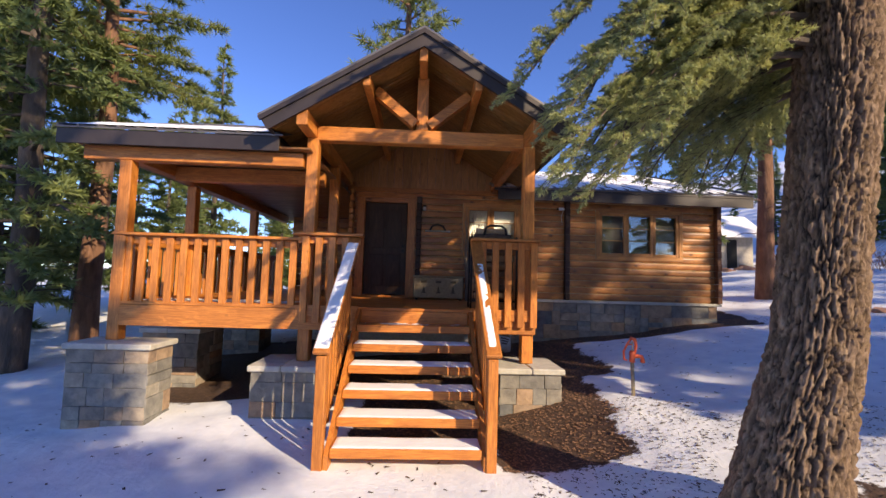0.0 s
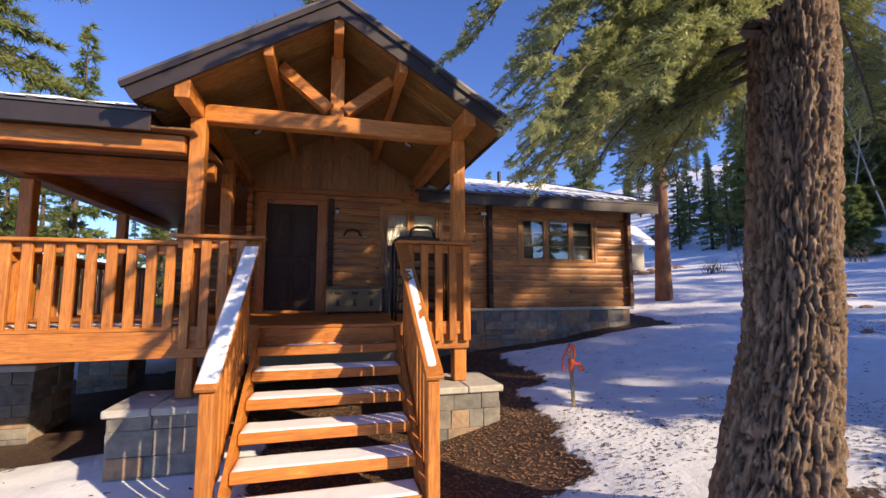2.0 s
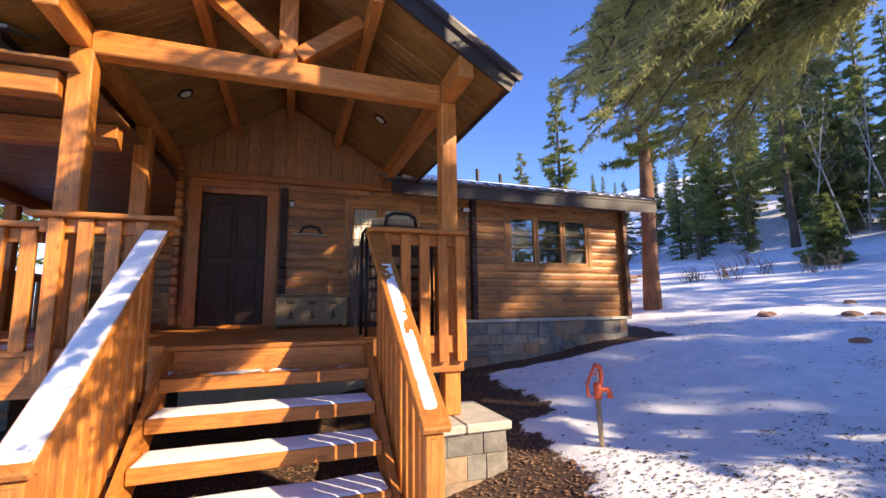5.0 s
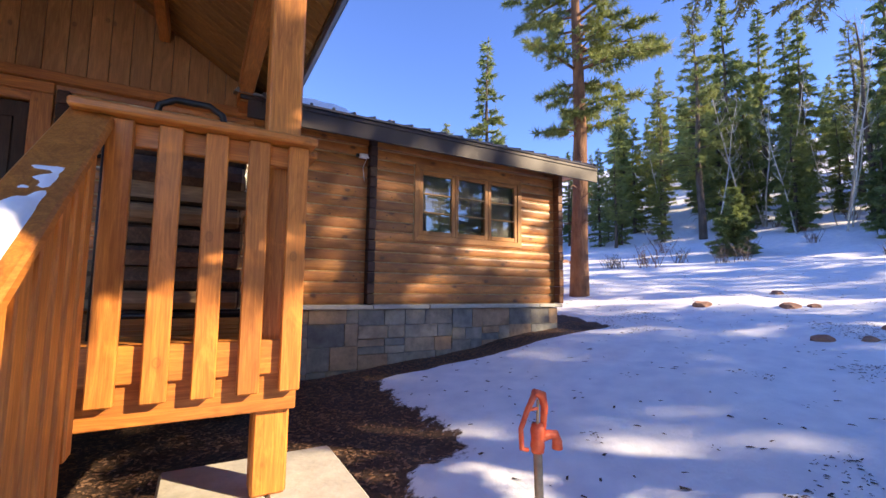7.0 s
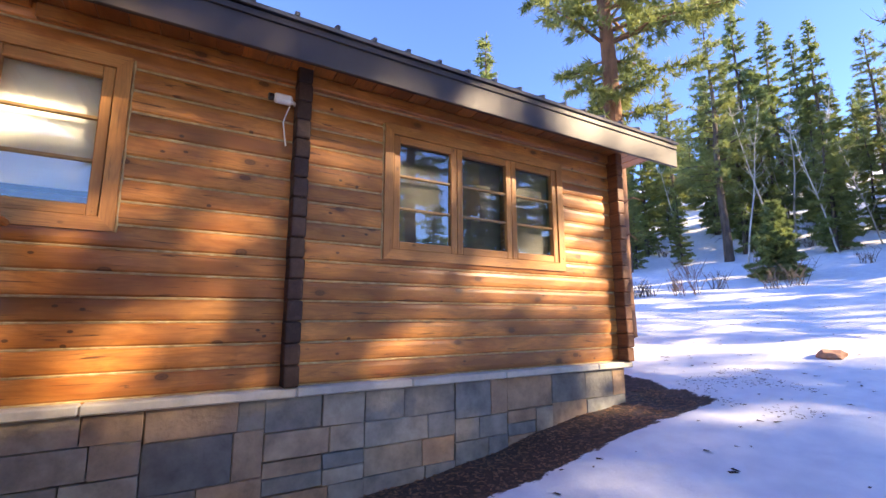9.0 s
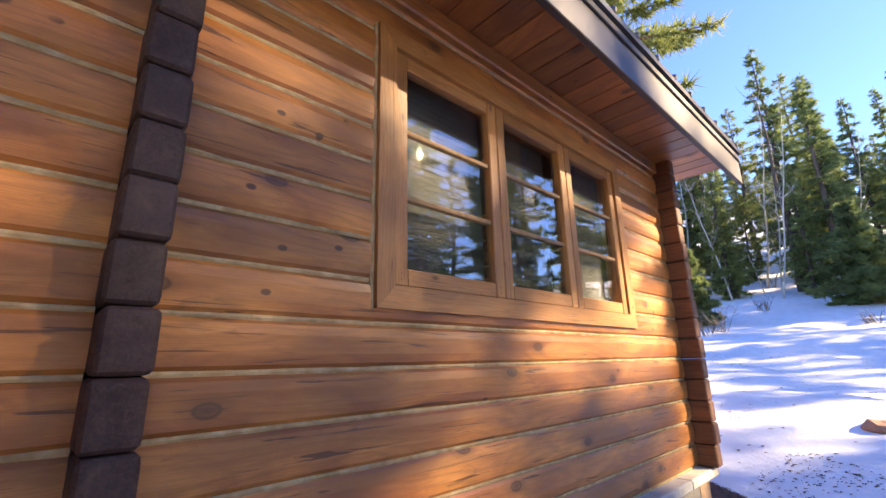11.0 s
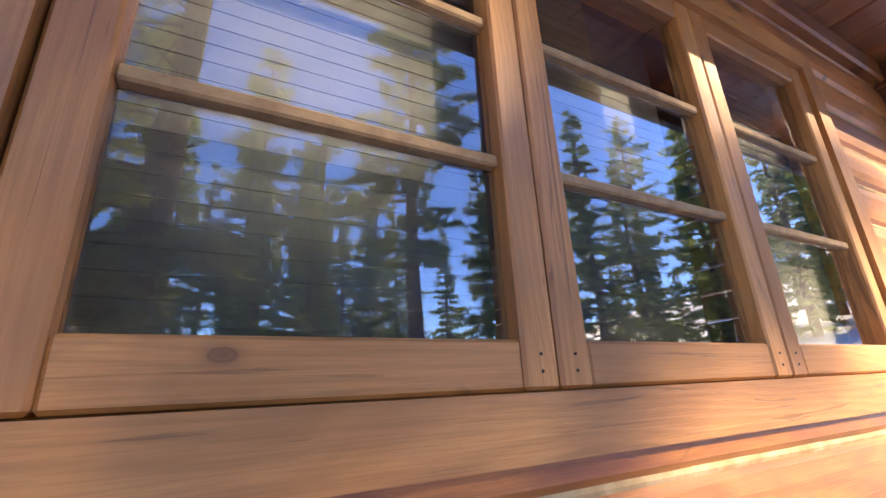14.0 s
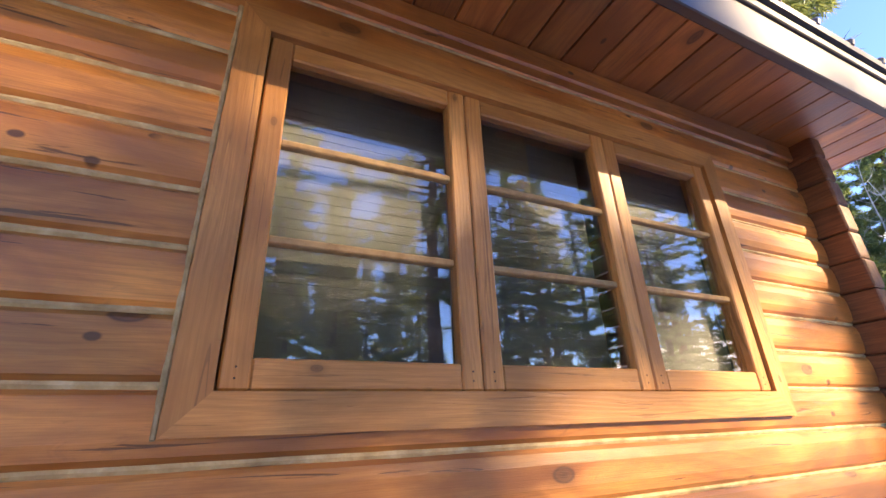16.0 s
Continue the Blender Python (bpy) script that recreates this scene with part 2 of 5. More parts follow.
chink = rough_mat("chinking", [(0.3, (0.3, 0.2, 0.09)), (0.5, (0.42, 0.3, 0.15)), (0.7, (0.54, 0.42, 0.24))], 22.0, 0.9, 0.5, 0.004)
putty = rough_mat("glazing_putty", [(0.3, (0.24, 0.13, 0.05)), (0.7, (0.42, 0.26, 0.11))], 30.0, 0.7, 0.3, 0.002)
metal_brown = rough_mat("brown_metal", [(0.3, (0.03, 0.022, 0.021)), (0.7, (0.048, 0.036, 0.034))], 3.0, 0.5, 0.05, 0.002, 0.1)
metal_roof = rough_mat("roof_metal", [(0.3, (0.12, 0.11, 0.11)), (0.7, (0.2, 0.19, 0.19))], 3.0, 0.4, 0.05, 0.002, 0.4)
black_metal = rough_mat("black_metal", [(0.3, (0.012, 0.012, 0.012)), (0.7, (0.03, 0.028, 0.026))], 20.0, 0.45, 0.1, 0.002, 0.5)
white_plastic = rough_mat("white_plastic", [(0.3, (0.7, 0.7, 0.68)), (0.7, (0.8, 0.8, 0.78))], 5.0, 0.4, 0.02, 0.001)
red_paint = rough_mat("red_paint", [(0.3, (0.5, 0.06, 0.02)), (0.5, (0.72, 0.12, 0.045)), (0.7, (0.8, 0.19, 0.08))], 18.0, 0.5, 0.15, 0.002)
pipe_metal = rough_mat("aged_pipe", [(0.3, (0.30, 0.24, 0.15)), (0.7, (0.48, 0.38, 0.24))], 25.0, 0.5, 0.2, 0.002, 0.3)
snow = rough_mat("snow", [(0.3, (0.80, 0.82, 0.86)), (0.7, (0.90, 0.91, 0.93))], 6.0, 0.65, 0.35, 0.012)
concrete = rough_mat("concrete", [(0.3, (0.40, 0.36, 0.29)), (0.7, (0.56, 0.51, 0.42))], 12.0, 0.9)
blind = rough_mat("window_blind", [(0.3, (0.74, 0.72, 0.66)), (0.7, (0.82, 0.8, 0.74))], 2.0, 0.8, 0.05, 0.002)
blind_tan = rough_mat("tan_curtain", [(0.3, (0.13, 0.095, 0.055)), (0.7, (0.19, 0.14, 0.08))], 2.0, 0.8, 0.05, 0.002)
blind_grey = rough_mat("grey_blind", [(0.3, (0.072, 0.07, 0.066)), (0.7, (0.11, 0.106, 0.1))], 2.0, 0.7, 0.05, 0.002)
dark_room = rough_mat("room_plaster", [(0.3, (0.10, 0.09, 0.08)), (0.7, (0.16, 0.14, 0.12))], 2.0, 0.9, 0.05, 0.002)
fabric = rough_mat("canvas_cover", [(0.3, (0.2, 0.15, 0.085)), (0.7, (0.3, 0.235, 0.145))], 30.0, 0.95, 0.3, 0.002)
fabric_dark = rough_mat("canvas_print", [(0.3, (0.06, 0.045, 0.03)), (0.7, (0.11, 0.085, 0.05))], 30.0, 0.95, 0.3, 0.002)
chips = rough_mat("bark_chips", [(0.3, (0.1, 0.055, 0.032)), (0.7, (0.38, 0.21, 0.12))], 30.0, 0.95, 0.3, 0.004)
needle_near = leaf_mat("fir_needles", [(0.3, (0.2, 0.235, 0.12)), (0.5, (0.38, 0.41, 0.17)), (0.7, (0.6, 0.59, 0.23))], 2.2, 0.45, 0.0)
needle_fir = leaf_mat("spruce_needles", [(0.3, (0.11, 0.155, 0.065)), (0.55, (0.23, 0.29, 0.1)), (0.75, (0.4, 0.43, 0.145))], 0.8, 0.6, 0.0)
needle_pine = leaf_mat("pine_needles", [(0.3, (0.14, 0.185, 0.062)), (0.55, (0.26, 0.3, 0.095)), (0.75, (0.43, 0.42, 0.13))], 0.8, 0.6, 0.0)
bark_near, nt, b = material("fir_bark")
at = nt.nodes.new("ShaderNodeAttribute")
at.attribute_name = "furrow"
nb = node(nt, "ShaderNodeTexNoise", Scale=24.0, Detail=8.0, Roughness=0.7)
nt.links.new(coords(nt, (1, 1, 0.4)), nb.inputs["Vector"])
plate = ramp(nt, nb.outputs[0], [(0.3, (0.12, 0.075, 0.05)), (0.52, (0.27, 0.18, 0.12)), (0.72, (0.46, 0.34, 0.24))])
# plate colour drops to near-black in the furrows: darker bark plus painted crevice shade
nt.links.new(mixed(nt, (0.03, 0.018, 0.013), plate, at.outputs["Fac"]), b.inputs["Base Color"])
b.inputs["Roughness"].default_value = 0.95
bump(nt, b, nb.outputs[0], 1.0, 0.03)
bark_fir = rough_mat("grey_bark", [(0.3, (0.05, 0.038, 0.03)), (0.7, (0.15, 0.115, 0.09))], 6.0, 0.95, 0.8, 0.03, stretch=(1, 1, 0.3))
bark_pine = rough_mat("orange_bark", [(0.3, (0.10, 0.05, 0.03)), (0.7, (0.28, 0.145, 0.085))], 6.0, 0.95, 0.8, 0.03, stretch=(1, 1, 0.3))
bark_aspen = rough_mat("aspen_bark", [(0.3, (0.34, 0.31, 0.26)), (0.6, (0.56, 0.53, 0.46))], 6.0, 0.85, 0.3, 0.01, stretch=(1, 1, 0.6))
twig_mat = rough_mat("dead_twig", [(0.3, (0.12, 0.09, 0.07)), (0.7, (0.25, 0.2, 0.16))], 9.0, 0.9)
rock_mat = rough_mat("red_rock", [(0.3, (0.20, 0.10, 0.065)), (0.7, (0.42, 0.24, 0.165))], 5.0, 0.9, 0.6, 0.03)
litter_mat = rough_mat("needle_litter", [(0.3, (0.03, 0.02, 0.014)), (0.7, (0.09, 0.055, 0.035))], 9.0, 0.95)

glass, nt, b = material("window_glass")
b.inputs["Base Color"].default_value = (0.93, 0.96, 0.95, 1)
b.inputs["Roughness"].default_value = 0.0
b.inputs["IOR"].default_value = 1.75
b.inputs["Transmission Weight"].default_value = 1.0

# ---- mesh tools ----
def link_mesh(name, bm, mat, smooth=False):
    me = bpy.data.meshes.new(name)
    bm.to_mesh(me)
    bm.free()
    me.materials.append(mat)
    if smooth:
        for p in me.polygons:
            p.use_smooth = True
    return me


def thing(name, at, label, category, group="", kind=""):
    e = new(name)
    e.empty_display_size = 0.1
    e.matrix_basis = Matrix.Translation(at)
    return tagged(e, label, category, group, kind)


def under(ob, parent):
    """Parents ob, keeping the place that its world coordinates give."""
    root = parent
    m = Matrix.Identity(4)
    while root:
        m = root.matrix_basis @ m if root.parent is None else root.matrix_parent_inverse @ root.matrix_basis @ m
        root = root.parent
    ob.parent = parent
    ob.matrix_parent_inverse = m.inverted()
    return ob


def part(name, bm, mat, parent=None, label="", smooth=False):
    ob = new(name, link_mesh(name, bm, mat, smooth))
    if label:
        ob["label"] = label
    return under(ob, parent) if parent else ob


def piece(name, me, parent, m):
    """One piece on a shared mesh, placed in world coordinates."""
    ob = new(name, me)
    under(ob, parent)
    ob.matrix_basis = m
    return ob


def add_box(bm, x0, x1, y0, y1, z0, z1, bev=0.004, m=None):
    r = bmesh.ops.create_cube(bm, size=1.0)
    vs = r["verts"]
    for v in vs:
        v.co = Vector(((x0 + x1) / 2 + v.co.x * (x1 - x0), (y0 + y1) / 2 + v.co.y * (y1 - y0), (z0 + z1) / 2 + v.co.z * (z1 - z0)))
        if m is not None:
            v.co = m @ v.co
    if bev:
        es = list({e for v in vs for e in v.link_edges})
        bmesh.ops.bevel(bm, geom=es, offset=bev, segments=1, affect="EDGES", profile=0.5)


def box(x0, x1, y0, y1, z0, z1, bev=0.004, m=None):
    bm = bmesh.new()
    add_box(bm, x0, x1, y0, y1, z0, z1, bev, m)
    return bm


def round_box(x0, x1, y0, y1, z0, z1, r):
    bm = box(x0, x1, y0, y1, z0, z1, 0)
    bmesh.ops.bevel(bm, geom=bm.edges[:], offset=r, segments=3, affect="EDGES", profile=0.6)
    return bm


def beam(p0, p1, w, h, bev=0.006, up=(0, 0, 1), bm=None):
    """A timber from p0 to p1; w is its width across, h its height along up."""
    p0, p1 = Vector(p0), Vector(p1)
    d = (p1 - p0).normalized()
    side = d.cross(Vector(up)).normalized()
    u = side.cross(d)
    m = Matrix((side, d, u)).transposed().to_4x4()
    m.translation = p0
    bm = bm or bmesh.new()
    add_box(bm, -w / 2, w / 2, 0, (p1 - p0).length, -h / 2, h / 2, bev, m)
    return bm


def tube(points, radii, sides=10, bm=None, cap=True):
    bm = bm or bmesh.new()
    pts = [Vector(p) for p in points]
    rings = []
    for i, p in enumerate(pts):
        d = (pts[min(i + 1, len(pts) - 1)] - pts[max(i - 1, 0)]).normalized()
        a = d.orthogonal().normalized() if i == 0 else (a - d * a.dot(d)).normalized()
        c = d.cross(a)
        r = radii[i] if isinstance(radii, (list, tuple)) else radii
        rings.append([bm.verts.new(p + (a * math.cos(t) + c * math.sin(t)) * r) for t in (2 * math.pi * k / sides for k in range(sides))])
    for r0, r1 in zip(rings, rings[1:]):
        for k in range(sides):
            bm.faces.new((r0[k], r0[(k + 1) % sides], r1[(k + 1) % sides], r1[k]))
    if cap:
        bm.faces.new(rings[0][::-1])
        bm.faces.new(rings[-1])
    return bm


def extrude_profile(profile, p0, p1, axis="x", bm=None):
    """A closed profile of (y, z) run along x, or of (x, z) along y, from p0 to p1."""
    bm = bm or bmesh.new()
    ends = []
    for s in (p0, p1):
        ends.append([bm.verts.new((s, a, c) if axis == "x" else (a, s, c)) for a, c in profile])
    n = len(profile)
    for k in range(n):
        bm.faces.new((ends[0][k], ends[0][(k + 1) % n], ends[1][(k + 1) % n], ends[1][k]))
    bm.faces.new(ends[0][::-1])
    bm.faces.new(ends[1])
    bmesh.ops.recalc_face_normals(bm, faces=bm.faces)
    return bm


def mesh_from(name, verts, faces, mat):
    """A mesh from numpy arrays; faces all of one size."""
    me = bpy.data.meshes.new(name)
    verts, faces = np.asarray(verts, dtype=np.float32), np.asarray(faces, dtype=np.int32)
    k = faces.shape[1]
    me.vertices.add(len(verts))
    me.vertices.foreach_set("co", verts.ravel())
    me.loops.add(faces.size)
    me.loops.foreach_set("vertex_index", faces.ravel())
    me.polygons.add(len(faces))
    me.polygons.foreach_set("loop_start", np.arange(0, faces.size, k, dtype=np.int32))
    me.update(calc_edges=True)
    me.materials.append(mat)
    return me

# ---- the ground ----
WALL_Y, DECK_Z, RIDGE_X = 8.26, 1.385, -0.085
SILL_Z = 1.43


def smooth_step(a, b, x):
    t = np.clip((x - a) / (b - a), 0, 1)
    return t * t * (3 - 2 * t)


def ground_height(x, y):
    """The slope rises to the east and north, and steepens into a wooded hill."""
    x, y = np.asarray(x, float), np.asarray(y, float)
    xe = np.where(x > 0, np.minimum(x, 80) * 0.13, x * 0.05)
    xe = np.where(x < -12, -0.6 + (x + 12) * 0.02, xe)
    z = 0.06 + xe + 0.055 * np.clip(y - 3.5, -14, 60)
    hill = x * 0.93 + y * 0.37
    z = z + 0.12 * np.clip(hill - 21, 0, 60) + 0.1 * np.clip(hill - 31, 0, 60)
    z = z + 0.03 * np.sin(x * 1.3 + y * 0.7) * np.sin(y * 1.1 - x * 0.4) + 0.1 * np.sin(x * 0.31 + 1) * np.sin(y * 0.27) * smooth_step(7, 16, np.hypot(x, y))
    near_stairs = 1 - smooth_step(1.0, 2.5, np.hypot(x + 0.1, (y - 3.4) * 0.8))
    return z * (1 - near_stairs) + 0.06 * near_stairs


def ground_z(x, y):
    return float(ground_height(x, y))


def bare_mask(x, y):
    """1 where mulch and soil lie bare: round the porch and along the house wall."""
    def inside(x0, x1, y0, y1, soft):
        d = np.maximum(np.maximum(x0 - x, x - x1), np.maximum(y0 - y, y - y1))
        return 1 - smooth_step(-soft, soft, d)
    m = inside(-0.7, 2.1, 4.6, 9.5, 0.4)
    m = np.maximum(m, inside(-4.5, 2.6, 5.95, 9.8, 0.5))
    m = np.maximum(m, inside(1.0, 6.3, 7.75, 9.0, 0.3))
    m = np.maximum(m, inside(0.8, 1.9, 3.9, 5.5, 0.4))
    m = np.maximum(m, 0.48 * (1 - smooth_step(0.5, 1.0, np.hypot(x - 2.95, y - 2.25))))
    return m


def axis_steps(lo, hi, step, far, grow):
    a = list(np.arange(lo, hi + step / 2, step))
    s, v = step, a[-1]
    while v < far:
        s *= grow
        v += s
        a.append(v)
    s, v = step, a[0]
    while v > -far:
        s *= grow
        v -= s
        a.insert(0, v)
    return np.array(a)


gx, gy = axis_steps(-5, 9, 0.09, 900, 1.12), axis_steps(1.0, 9.6, 0.09, 900, 1.12)
GX, GY = np.meshgrid(gx, gy)
GZ = ground_height(GX, GY)
BARE = bare_mask(GX, GY)
GZ = GZ + 0.035 * (1 - smooth_step(0.3, 0.6, BARE))
lumps = np.array([noise.noise((a * 0.9, c * 0.9, 0.0)) + 0.5 * noise.noise((a * 2.7, c * 2.7, 5.0)) for a, c in zip(GX.ravel(), GY.ravel())]).reshape(GX.shape)
GZ = GZ + 0.035 * lumps
nx = len(gx)
idx = np.arange(GX.size).reshape(GX.shape)
quads = np.stack([idx[:-1, :-1], idx[:-1, 1:], idx[1:, 1:], idx[1:, :-1]], -1).reshape(-1, 4)

ground_mat, nt, b = material("snowy_ground")
at = nt.nodes.new("ShaderNodeAttribute")
at.attribute_name = "bare"
tc = coords(nt, (1, 1, 1), False)
na = node(nt, "ShaderNodeTexNoise", Scale=3.5, Detail=8.0, Roughness=0.72)
nt.links.new(tc, na.inputs["Vector"])
ad = nt.nodes.new("ShaderNodeMath")
ad.operation = "MULTIPLY_ADD"
ad.inputs[1].default_value = 1.1
nt.links.new(na.outputs[0], ad.inputs[0])
nt.links.new(at.outputs["Fac"], ad.inputs[2])
bare_fac = ramp(nt, ad.outputs[0], [(0.93, (0, 0, 0)), (1.0, (1, 1, 1))])
ns = node(nt, "ShaderNodeTexNoise", Scale=5.0, Detail=6.0)
nt.links.new(tc, ns.inputs["Vector"])
snow_col = ramp(nt, ns.outputs[0], [(0.3, (0.72, 0.745, 0.8)), (0.7, (0.87, 0.885, 0.91))])
ne = node(nt, "ShaderNodeTexNoise", Scale=26.0, Detail=8.0, Roughness=0.7)
nt.links.new(tc, ne.inputs["Vector"])
earth_col = ramp(nt, ne.outputs[0], [(0.3, (0.022, 0.014, 0.010)), (0.52, (0.07, 0.04, 0.026)), (0.72, (0.16, 0.09, 0.055))])
nt.links.new(mixed(nt, snow_col, earth_col, bare_fac), b.inputs["Base Color"])
b.inputs["Roughness"].default_value = 0.75
nb = node(nt, "ShaderNodeTexNoise", Scale=14.0, Detail=7.0, Roughness=0.65)
nt.links.new(tc, nb.inputs["Vector"])
bump(nt, b, nb.outputs[0], 0.4, 0.03)
gme = mesh_from("ground", np.stack([GX, GY, GZ], -1).reshape(-1, 3), quads, ground_mat)
for p in gme.polygons:
    p.use_smooth = True
layer = gme.attributes.new("bare", "FLOAT", "POINT")
layer.data.foreach_set("value", BARE.ravel().astype(np.float32))
tagged(new("ground", gme), "snow-covered sloping ground with bare mulch beside the cabin", "ground", kind="structure")

# ---- the cabin's walls ----
COURSE = 0.1262
wall = thing("wall_front", (2.2, WALL_Y, SILL_Z), "stained log-sided front wall with tan chinking", "wall", kind="structure")
wall_side = thing("wall_side", (5.75, 10.5, SILL_Z), "stained log-sided end wall of the cabin", "wall", kind="structure")
WIN1 = (3.33, 5.06, 2.23, 3.22)
WIN2 = (0.72, 1.84, 2.27, 3.24)
DOOR = (-1.31, -0.2, DECK_Z, 3.28)


def log_profile(y, h, out=1):
    g = 0.006
    return [(y + 0.085 * out, g), (y + 0.085 * out, h - g), (y + 0.013 * out, h - g), (y + 0.004 * out, h - 0.016), (y, h - 0.04), (y, 0.04), (y + 0.004 * out, 0.016), (y + 0.013 * out, g)]


def log_run(x0, x1, z):
    """The stretches of a course between x0 and x1 that no opening cuts."""
    cuts = [(a + 0.03, c - 0.03) for a, c, lo, hi in (WIN1, WIN2, DOOR) if lo + 0.07 < z + COURSE * 0.5 < hi - 0.03]
    runs, x = [], x0
    for a, c in sorted(cuts):
        if a < x1 and c > x0:
            if a - x > 0.02:
                runs.append((x, a))
            x = c
    if x1 - x > 0.02:
        runs.append((x, x1))
    return runs


log_bms = {}
for k in range(-1, 17):
    z = SILL_Z + k * COURSE
    for sx0, sx1 in ((-1.36, 2.70), (2.79, 5.70)):
        if k < 0 and sx0 > 0:
            continue
        for a, c in log_run(sx0, sx1, z):
            key = (round(a, 3), round(c, 3))
            if key not in log_bms:
                log_bms[key] = link_mesh("log", extrude_profile(log_profile(0, COURSE), a, c), log_wood)
            piece("log", log_bms[key], wall, Matrix.Translation((0, WALL_Y, z)))
def chink_strip(bm, x0, x1, z):
    """A hand-pressed line of chinking: its width and depth waver along the joint."""
    n = max(2, int((x1 - x0) / 0.05))
    rows = []
    for i in range(n + 1):
        x = x0 + (x1 - x0) * i / n
        w = 0.0064 * (1 + 0.35 * noise.noise((x * 7, z * 9, 1.0)))
        q = z + 0.002 * noise.noise((x * 5, z * 9, 4.0))
        y = WALL_Y + 0.0095 + 0.003 * noise.noise((x * 11, z * 7, 8.0))
        rows.append([bm.verts.new(p) for p in ((x, WALL_Y + 0.05, q + w), (x, y + 0.003, q + w), (x, y, q), (x, y + 0.003, q - w), (x, WALL_Y + 0.05, q - w))])
    for r0, r1 in zip(rows, rows[1:]):
        for k in range(4):
            bm.faces.new((r0[k], r1[k], r1[k + 1], r0[k + 1]))


chunks = bmesh.new()
for k in range(-1, 18):
    z = SILL_Z + k * COURSE
    for sx0, sx1 in ((-1.36, 2.70), (2.79, 5.70)):
        for a, c in log_run(sx0, sx1, z - COURSE * 0.5 if k else z):
            chink_strip(chunks, a, c, z)
part("chinking", chunks, chink, wall, "tan chinking between the logs")
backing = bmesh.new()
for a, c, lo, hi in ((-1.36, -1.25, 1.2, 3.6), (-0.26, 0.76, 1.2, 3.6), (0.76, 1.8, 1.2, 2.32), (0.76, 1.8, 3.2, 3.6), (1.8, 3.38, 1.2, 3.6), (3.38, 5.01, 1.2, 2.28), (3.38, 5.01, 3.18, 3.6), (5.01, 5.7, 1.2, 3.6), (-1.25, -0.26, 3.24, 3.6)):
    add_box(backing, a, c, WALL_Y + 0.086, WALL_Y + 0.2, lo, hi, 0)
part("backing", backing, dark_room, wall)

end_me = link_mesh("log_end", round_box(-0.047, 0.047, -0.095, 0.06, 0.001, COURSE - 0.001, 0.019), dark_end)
end_brown = link_mesh("log_end", round_box(-0.045, 0.045, -0.11, 0.06, 0.001, COURSE - 0.001, 0.016), end_wood)
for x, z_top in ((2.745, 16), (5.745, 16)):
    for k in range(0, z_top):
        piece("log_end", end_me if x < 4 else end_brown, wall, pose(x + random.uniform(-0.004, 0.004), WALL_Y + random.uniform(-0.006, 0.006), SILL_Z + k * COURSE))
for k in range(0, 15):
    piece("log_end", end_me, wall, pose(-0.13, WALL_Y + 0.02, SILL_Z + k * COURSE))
end_me_l = link_mesh("log_end", box(-0.045, 0.045, -0.11, 0.06, 0.004, COURSE - 0.004, 0.018), log_wood_y)
for k in range(0, 17):
    piece("log_end", end_me_l, wall, pose(-1.41, WALL_Y, SILL_Z + k * COURSE))
side_me = link_mesh("log", extrude_profile(log_profile(0, COURSE, -1), WALL_Y + 0.06, 13.0, "y"), log_wood_y)
side_me_l = link_mesh("log", extrude_profile(log_profile(0, COURSE, 1), WALL_Y + 0.06, 13.0, "y"), log_wood_y)
for k in range(0, 17):
    piece("log", side_me, wall_side, pose(5.75, 0, SILL_Z + k * COURSE))
    piece("log", side_me_l, wall_side, pose(-1.42, 0, SILL_Z + k * COURSE))
tagged(part("wall_back", box(-1.4, 5.72, 12.9, 13.05, 0.4, 3.6, 0), log_wood), "plain back wall of the cabin", "wall", kind="structure")
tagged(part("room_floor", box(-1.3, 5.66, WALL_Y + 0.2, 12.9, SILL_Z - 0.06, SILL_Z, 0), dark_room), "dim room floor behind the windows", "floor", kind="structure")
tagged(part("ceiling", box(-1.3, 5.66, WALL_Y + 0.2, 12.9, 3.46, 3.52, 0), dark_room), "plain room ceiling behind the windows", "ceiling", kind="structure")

# vertical pine boards over the door
gable = thing("wall_gable", (RIDGE_X, WALL_Y, 3.5), "vertical knotty pine boards in the porch gable", "wall", kind="structure")


def porch_under(x):
    """Underside of the porch roof."""
    return 4.572 - 0.616 * abs(x - RIDGE_X)


x = -1.5
while x < 1.36:
    w = random.uniform(0.12, 0.17)
    x1 = min(x + w, 1.38)
    bm = bmesh.new()
    y0, y1 = WALL_Y - 0.03 - random.uniform(0, 0.004), WALL_Y + 0.05
    tops = [porch_under(x + 0.004), porch_under(x1 - 0.004)]
    pr = [(x + 0.003, 3.47), (x1 - 0.003, 3.47), (x1 - 0.003, tops[1]), (x + 0.003, tops[0])]
    extrude_profile(pr, y0, y1, "y", bm)
    part("board", bm, pine_z, gable)
    x = x1
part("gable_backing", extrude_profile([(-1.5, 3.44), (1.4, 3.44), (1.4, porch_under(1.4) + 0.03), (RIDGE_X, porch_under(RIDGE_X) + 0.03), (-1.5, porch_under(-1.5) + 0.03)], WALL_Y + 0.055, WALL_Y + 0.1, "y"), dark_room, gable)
part("ledger", box(-1.5, 1.4, WALL_Y - 0.07, WALL_Y + 0.05, 3.385, 3.475, 0.006), cedar["x"], gable)

